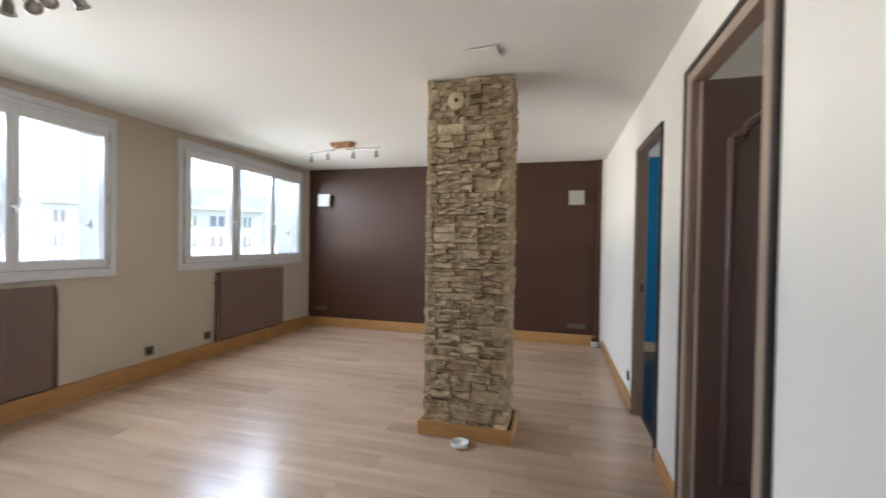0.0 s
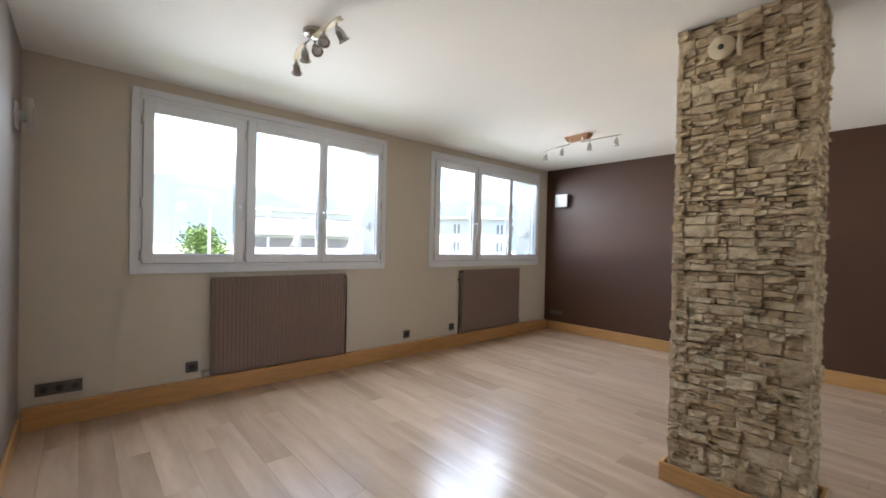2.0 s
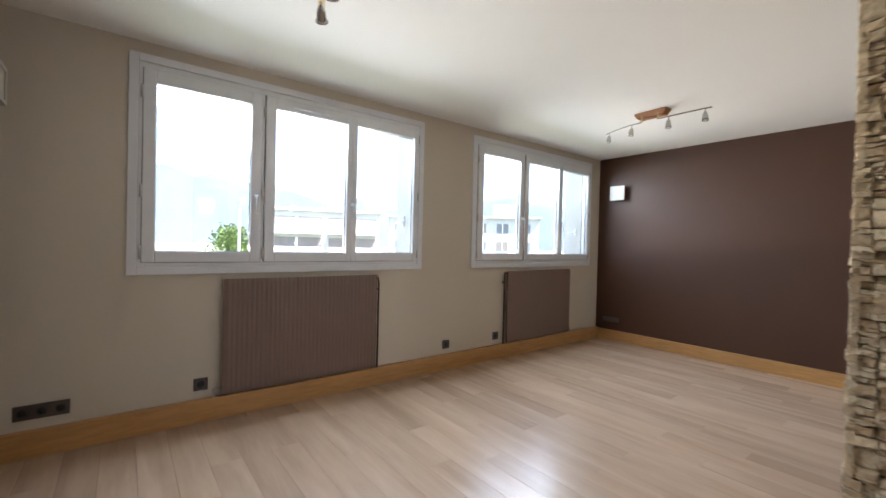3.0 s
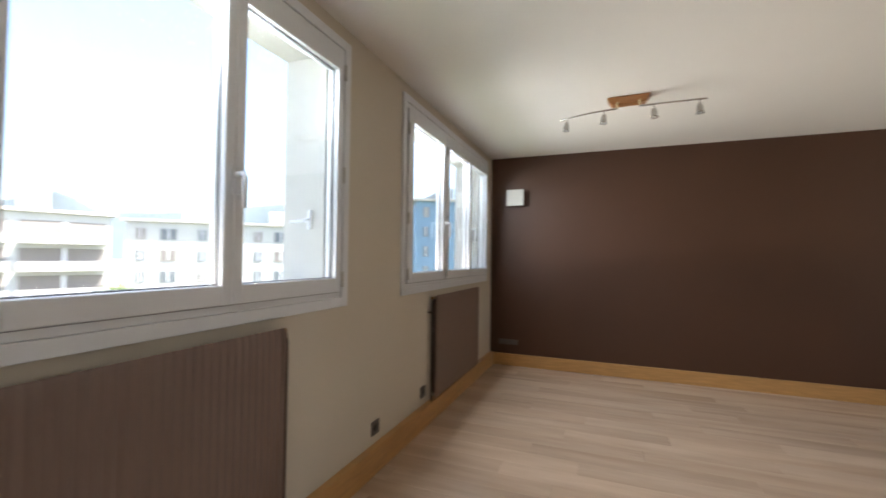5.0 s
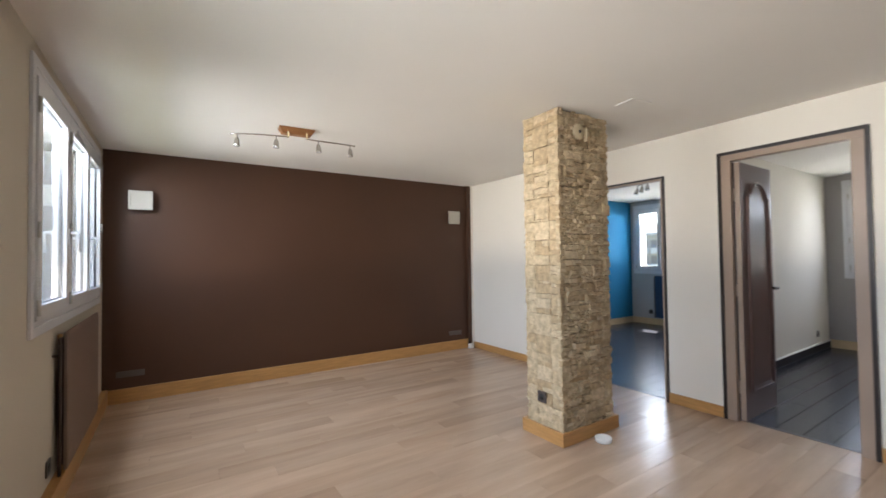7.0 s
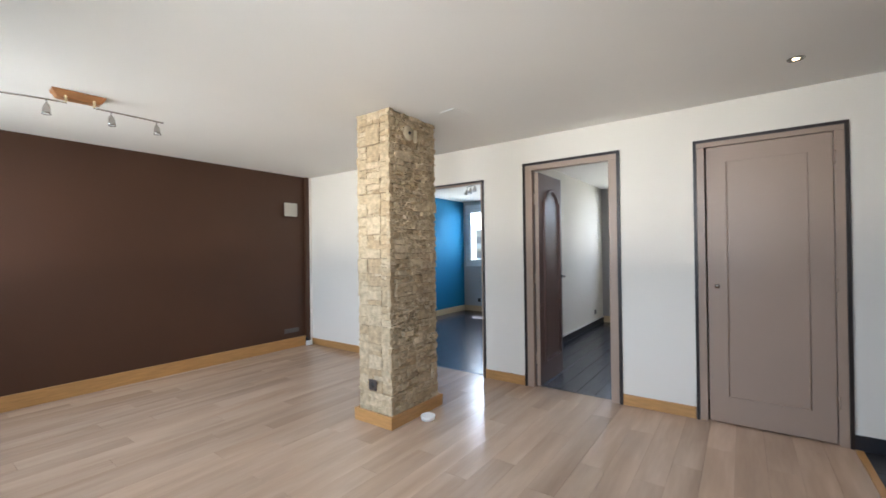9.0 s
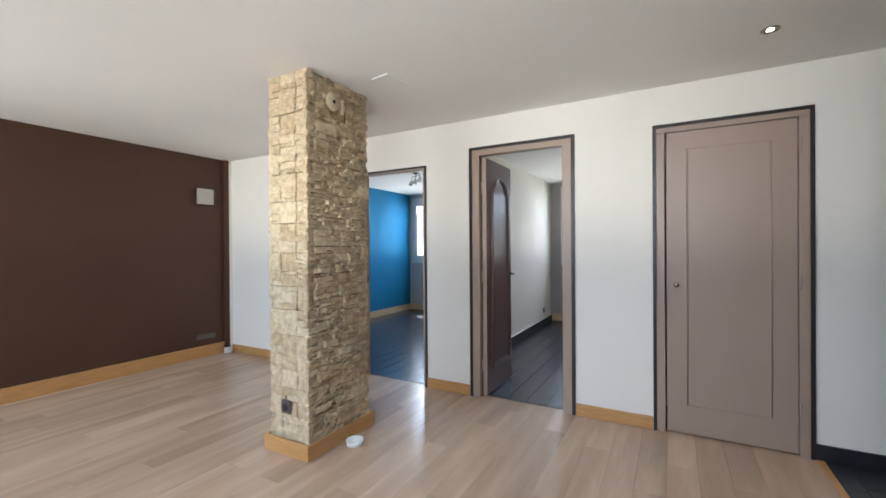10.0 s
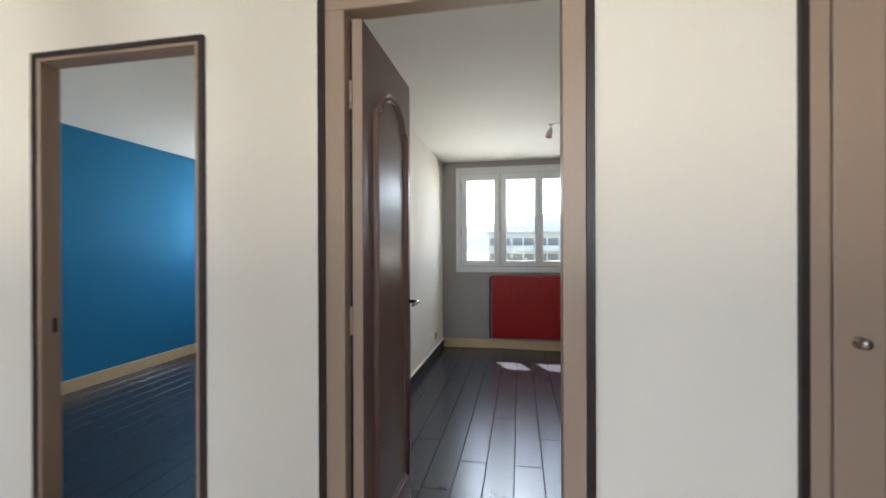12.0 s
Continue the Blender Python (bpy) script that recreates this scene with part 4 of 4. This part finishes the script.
def bedroom_lamp(x, y, label, lens, ang):
    top = thing("bedroom_spotlight", label, "ceiling lamp")
    part("base", lathe([(0.05, 0), (0.048, 0.016), (0.015, 0.022)], (0, 0, 0), (0, 0, -1), 24), M["chrome"], top)
    part("bar", tube([(-0.22, 0.03, -0.05), (-0.1, -0.01, -0.05), (0, 0, -0.05), (0.1, 0.01, -0.05), (0.22, -0.03, -0.05)], 0.006, 8), M["chrome"], top)
    part("post", tube([(0, 0, -0.02), (0, 0, -0.05)], 0.008, 8), M["chrome"], top)
    for u, v in ((-0.2, 0.025), (0.0, 0.0), (0.2, -0.025)):
        part("stem", tube([(u, v, -0.05), (u, v, -0.09)], 0.005, 8), M["chrome"], top)
        spot_head(top, (u, v, -0.085), (u * 1.2, 0.25, -1), 0.085, 0.015, 0.032, None, lens)
    top.matrix_world = pose(x, y, H, 0, 0, ang)


bedroom_lamp(2.66, 4.58, "steel bedroom ceiling lamp with three spots", M["lens"], 58)
bedroom_lamp(3.10, 1.56, "bedroom ceiling lamp with red glass spots", M["red_lens"], 80)


# ---- outdoors ----
GZ = -11.0
gm = bmesh.new()
box(gm, -3000, 3000, -3000, 3000, GZ - 1, GZ)
structure("ground", gm, M["ground"], "grassy and paved ground far below the windows", "ground")
structure("road", boxes((-34, -27, -400, 400, GZ - 0.5, GZ + 0.02)), M["asphalt"], "asphalt road between the buildings", "road")


def block(name, az, dist, width, storeys, base_top, bays, label, wall, deep=12.0, balconies=True, penthouse=0, turn=0):
    """An apartment house that faces the flat; az: degrees from +y towards -x; base_top: height of its roof."""
    top = thing(name, label, "building")
    sh = 2.85
    z_top = base_top
    hgt = z_top - GZ
    part("wall", boxes((-width / 2, width / 2, 0, deep, -hgt, 0)), M[wall], top)
    part("roof", boxes((-width / 2 - 0.4, width / 2 + 0.4, -0.5, deep + 0.4, 0.004, 0.35)), M["roof"], top)
    for p in range(penthouse):
        x = -width / 2 + (p + 0.6) * width / max(1, penthouse)
        part("roof_house", boxes((x - (2.4 if p else 1.2), x + (2.4 if p else 1.2), 1.0, 5.5, 0.35, 2.3)), M[wall], top)
    bw = width / bays
    for s in range(storeys):
        z0 = -0.35 - (s + 1) * sh
        for b in range(bays):
            x0 = -width / 2 + b * bw
            a, b1 = (0.06, 0.94) if balconies else ((0.10, 0.62) if b % 2 else (0.34, 0.62))
            win = part("window", boxes((x0 + bw * a, x0 + bw * b1, -0.06, -0.003, z0 + (0.2 if balconies else 0.85), z0 + 2.35)), M["blind"] if balconies or (b * 5 + s * 3) % 4 == 0 else M["far_glass"], top)
            part("window_frame", boxes((x0 + bw * ((a + b1) / 2 - 0.02), x0 + bw * ((a + b1) / 2 + 0.02), -0.10, -0.06, z0 + 0.95, z0 + 2.35)), M["pvc"], win)
            if balconies:
                part("balcony", boxes((x0 + bw * 0.04, x0 + bw * 0.96, -1.3, -0.003, z0 - 0.02, z0 + 0.16), (x0 + bw * 0.04, x0 + bw * 0.96, -1.3, -1.18, z0 + 0.16, z0 + 1.0)), M["concrete"], top)
    a = radians(az)
    top.matrix_world = pose(-dist * math.sin(a), dist * math.cos(a), z_top, 0, 0, az + turn)
    return top


block("apartment_house", 67.5, 62, 15.5, 5, 5.5, 2, "pale concrete apartment house with balconies", "concrete", penthouse=1, turn=4)
block("apartment_house", 49.2, 68, 24.5, 5, 5.6, 7, "white apartment house with plain windows", "concrete", balconies=False, penthouse=2, turn=-4)
block("apartment_house", 24, 62, 6.0, 6, 9.5, 2, "blue-grey clad apartment tower", "blue_facade", balconies=False, turn=6)
block("apartment_house", 97, 120, 40, 4, 1.0, 8, "low pale house far beyond the road", "concrete", penthouse=0)
block("apartment_house", -97, 75, 34, 5, 4.0, 8, "pale apartment house facing the bedrooms", "concrete", penthouse=1)
block("apartment_house", -58, 80, 26, 5, 5.0, 6, "buff apartment house facing the bedrooms", "concrete_shade", penthouse=1)


def hills(name, az0, az1, dist, peak, seed, label):
    verts, faces = [], []
    n, rows = 60, 8
    for i in range(n + 1):
        a = radians(az0 + (az1 - az0) * i / n)
        ridge = peak * (0.65 + 0.5 * noise.noise(Vector((i * 0.11, seed, 0))) + 0.12 * noise.noise(Vector((i * 0.5, seed, 3))))
        for j in range(rows + 1):
            f = j / rows
            r = dist * (0.8 + 0.4 * f)
            h = GZ - 2 + ridge * math.sin(math.pi * f) ** 1.2 + 6 * noise.noise(Vector((i * 0.6, j * 0.7, seed)))
            verts.append((-r * math.sin(a), r * math.cos(a), h))
    for i in range(n):
        for j in range(rows):
            k = i * (rows + 1) + j
            faces.append((k, k + 1, k + rows + 2, k + rows + 1))
    me = bpy.data.meshes.new(name)
    me.from_pydata(verts, [], faces)
    me.materials.append(M["hill"])
    for q in me.polygons:
        q.use_smooth = True
    tagged(new(name, me), label, "backdrop", kind="structure")


hills("backdrop_hill", 20, 120, 1500, 300, 1.7, "hazy wooded hills on the horizon")
hills("backdrop_ridge", -150, -30, 1700, 190, 5.2, "hazy wooded hills behind the houses")


def tree(az, dist, top_z, spread_r, seed, label):
    r = random.Random(seed)
    top = thing("tree", label, "tree")
    hgt = top_z - GZ
    part("trunk", tube([(0, 0, 0), (0.08, 0.05, hgt * 0.3), (0.0, 0.1, hgt * 0.6), (0.1, 0.0, hgt * 0.85)], [0.24, 0.18, 0.11, 0.03], 8), M["bark"], top)
    for k in range(7):
        a, z = r.uniform(0, 6.28), hgt * r.uniform(0.4, 0.7)
        e = Vector((math.cos(a), math.sin(a), 0)) * spread_r * r.uniform(0.5, 0.85)
        part("limb", tube([(0, 0.05, z), tuple(e * 0.5 + Vector((0, 0, z + 0.8))), tuple(e + Vector((0, 0, z + 1.7)))], [0.08, 0.05, 0.02], 6), M["bark"], top)
    verts, faces = [], []
    clumps = []
    for k in range(190):
        a, q = r.uniform(0, 6.28), r.random() ** 0.5
        zz = r.uniform(0.42, 1.0)
        rad = spread_r * q * math.sin(math.pi * min(1, (zz - 0.3) / 0.75)) ** 0.6
        clumps.append((Vector((rad * math.cos(a), rad * math.sin(a), hgt * zz * 0.98)), r.uniform(0.5, 1.0)))
    for c, s in clumps:
        for k in range(42):
            d = Vector((r.gauss(0, 1), r.gauss(0, 1), r.gauss(0, 0.8))).normalized() * s * r.uniform(0.4, 1.1)
            u = Vector((r.gauss(0, 1), r.gauss(0, 1), r.gauss(0, 1))).normalized()
            w = u.orthogonal().normalized()
            p, l = c + d, r.uniform(0.10, 0.2)
            i = len(verts)
            verts += [tuple(p - u * l), tuple(p + w * l * 0.5), tuple(p + u * l), tuple(p - w * l * 0.5)]
            faces.append((i, i + 1, i + 2, i + 3))
    me = bpy.data.meshes.new("crown")
    me.from_pydata(verts, [], faces)
    me.materials.append(M["leaf"])
    crown = new("crown", me)
    crown.parent = top
    a = radians(az)
    top.matrix_world = pose(-dist * math.sin(a), dist * math.cos(a), GZ)


tree(78.0, 42, 2.3, 2.1, 3, "green leafy tree by the road")
tree(60, 48, -1.8, 2.4, 4, "green leafy tree between the houses")
tree(-86, 40, 0.2, 3.0, 5, "green leafy tree behind the bedrooms")
tree(-72, 46, -0.4, 3.0, 6, "green leafy tree behind the bedrooms")
mast = thing("street_lamp", "tall pale galvanised street lamp", "street lamp")
part("pole", tube([(0, 0, 0), (0, 0, 14.6), (0.3, 0, 15.4)], [0.16, 0.11, 0.08], 10), M["snow_mast"], mast)
part("lamp_head", boxes((0.1, 1.0, -0.15, 0.15, 15.35, 15.5), bevel=0.03), M["snow_mast"], mast)
mast.matrix_world = pose(-38 * math.sin(radians(77.3)), 38 * math.cos(radians(77.3)), GZ)


# ---- floor pieces ----
def plank_mesh(name, x0, x1, y0, y1, chamfer, material, cache={}):
    """A plank about its own corner, shared between planks of one size."""
    key = (name, round(x1 - x0, 3), round(y1 - y0, 3))
    if key not in cache:
        l, w, c = x1 - x0, y1 - y0, chamfer
        v = [(0, 0, -0.009), (l, 0, -0.009), (l, w, -0.009), (0, w, -0.009), (0, 0, -c), (l, 0, -c), (l, w, -c), (0, w, -c), (c, c, 0), (l - c, c, 0), (l - c, w - c, 0), (c, w - c, 0)]
        f = [(8, 9, 10, 11)] + [(a, (a + 1) % 4, (a + 1) % 4 + 4, a + 4) for a in range(4)] + [(a + 4, (a + 1) % 4 + 4, (a + 1) % 4 + 8, a + 8) for a in range(4)]
        me = bpy.data.meshes.new(name)
        me.from_pydata(v, [], f)
        me.materials.append(material)
        cache[key] = me
    return cache[key]


def lay(parent, name, x0, x1, y0, y1, width, length, gap, chamfer, material, seed):
    r = random.Random(seed)
    y = y0
    offsets = (0.0, 0.45, 0.9, 0.25, 0.7)
    row = 0
    while y < y1 - 0.01:
        ye = min(y + width, y1)
        x = x0 - round(length * ((offsets[row % 5] + r.choice((0, 0.1, 0.2))) % 1.0), 2)
        while x < x1 - 0.01:
            a, b = max(x, x0), min(x + length, x1)
            if b - a > 0.02:
                ob = new(name, plank_mesh(parent.name + name, a, b - gap, y, ye - gap, chamfer, material))
                ob.name = name
                ob.location = (a, y, 0)
                ob.parent = parent
            x += length
        y += width
        row += 1


floor = thing("floor", "light oak laminate plank floor with a soft sheen", "floor", kind="structure")
lay(floor, "plank", XW, XE + 0.05, 0.345, YN, 0.162, 1.285, 0.0008, 0.0006, M["floor"], 11)
floor_dark = thing("floor_bedrooms", "dark grey laminate plank floor of the bedrooms", "floor", kind="structure")
lay(floor_dark, "plank", XE + 0.051, XD, 0.20, 6.17, 0.17, 1.285, 0.002, 0.003, M["dark_floor"], 12)
floor_hall = thing("floor_hall", "anthracite tiled hall floor", "floor", kind="structure")
lay(floor_hall, "tile", -0.47, XE, Y_END, 0.305, 0.30, 0.30, 0.003, 0.0015, M["tile"], 13)
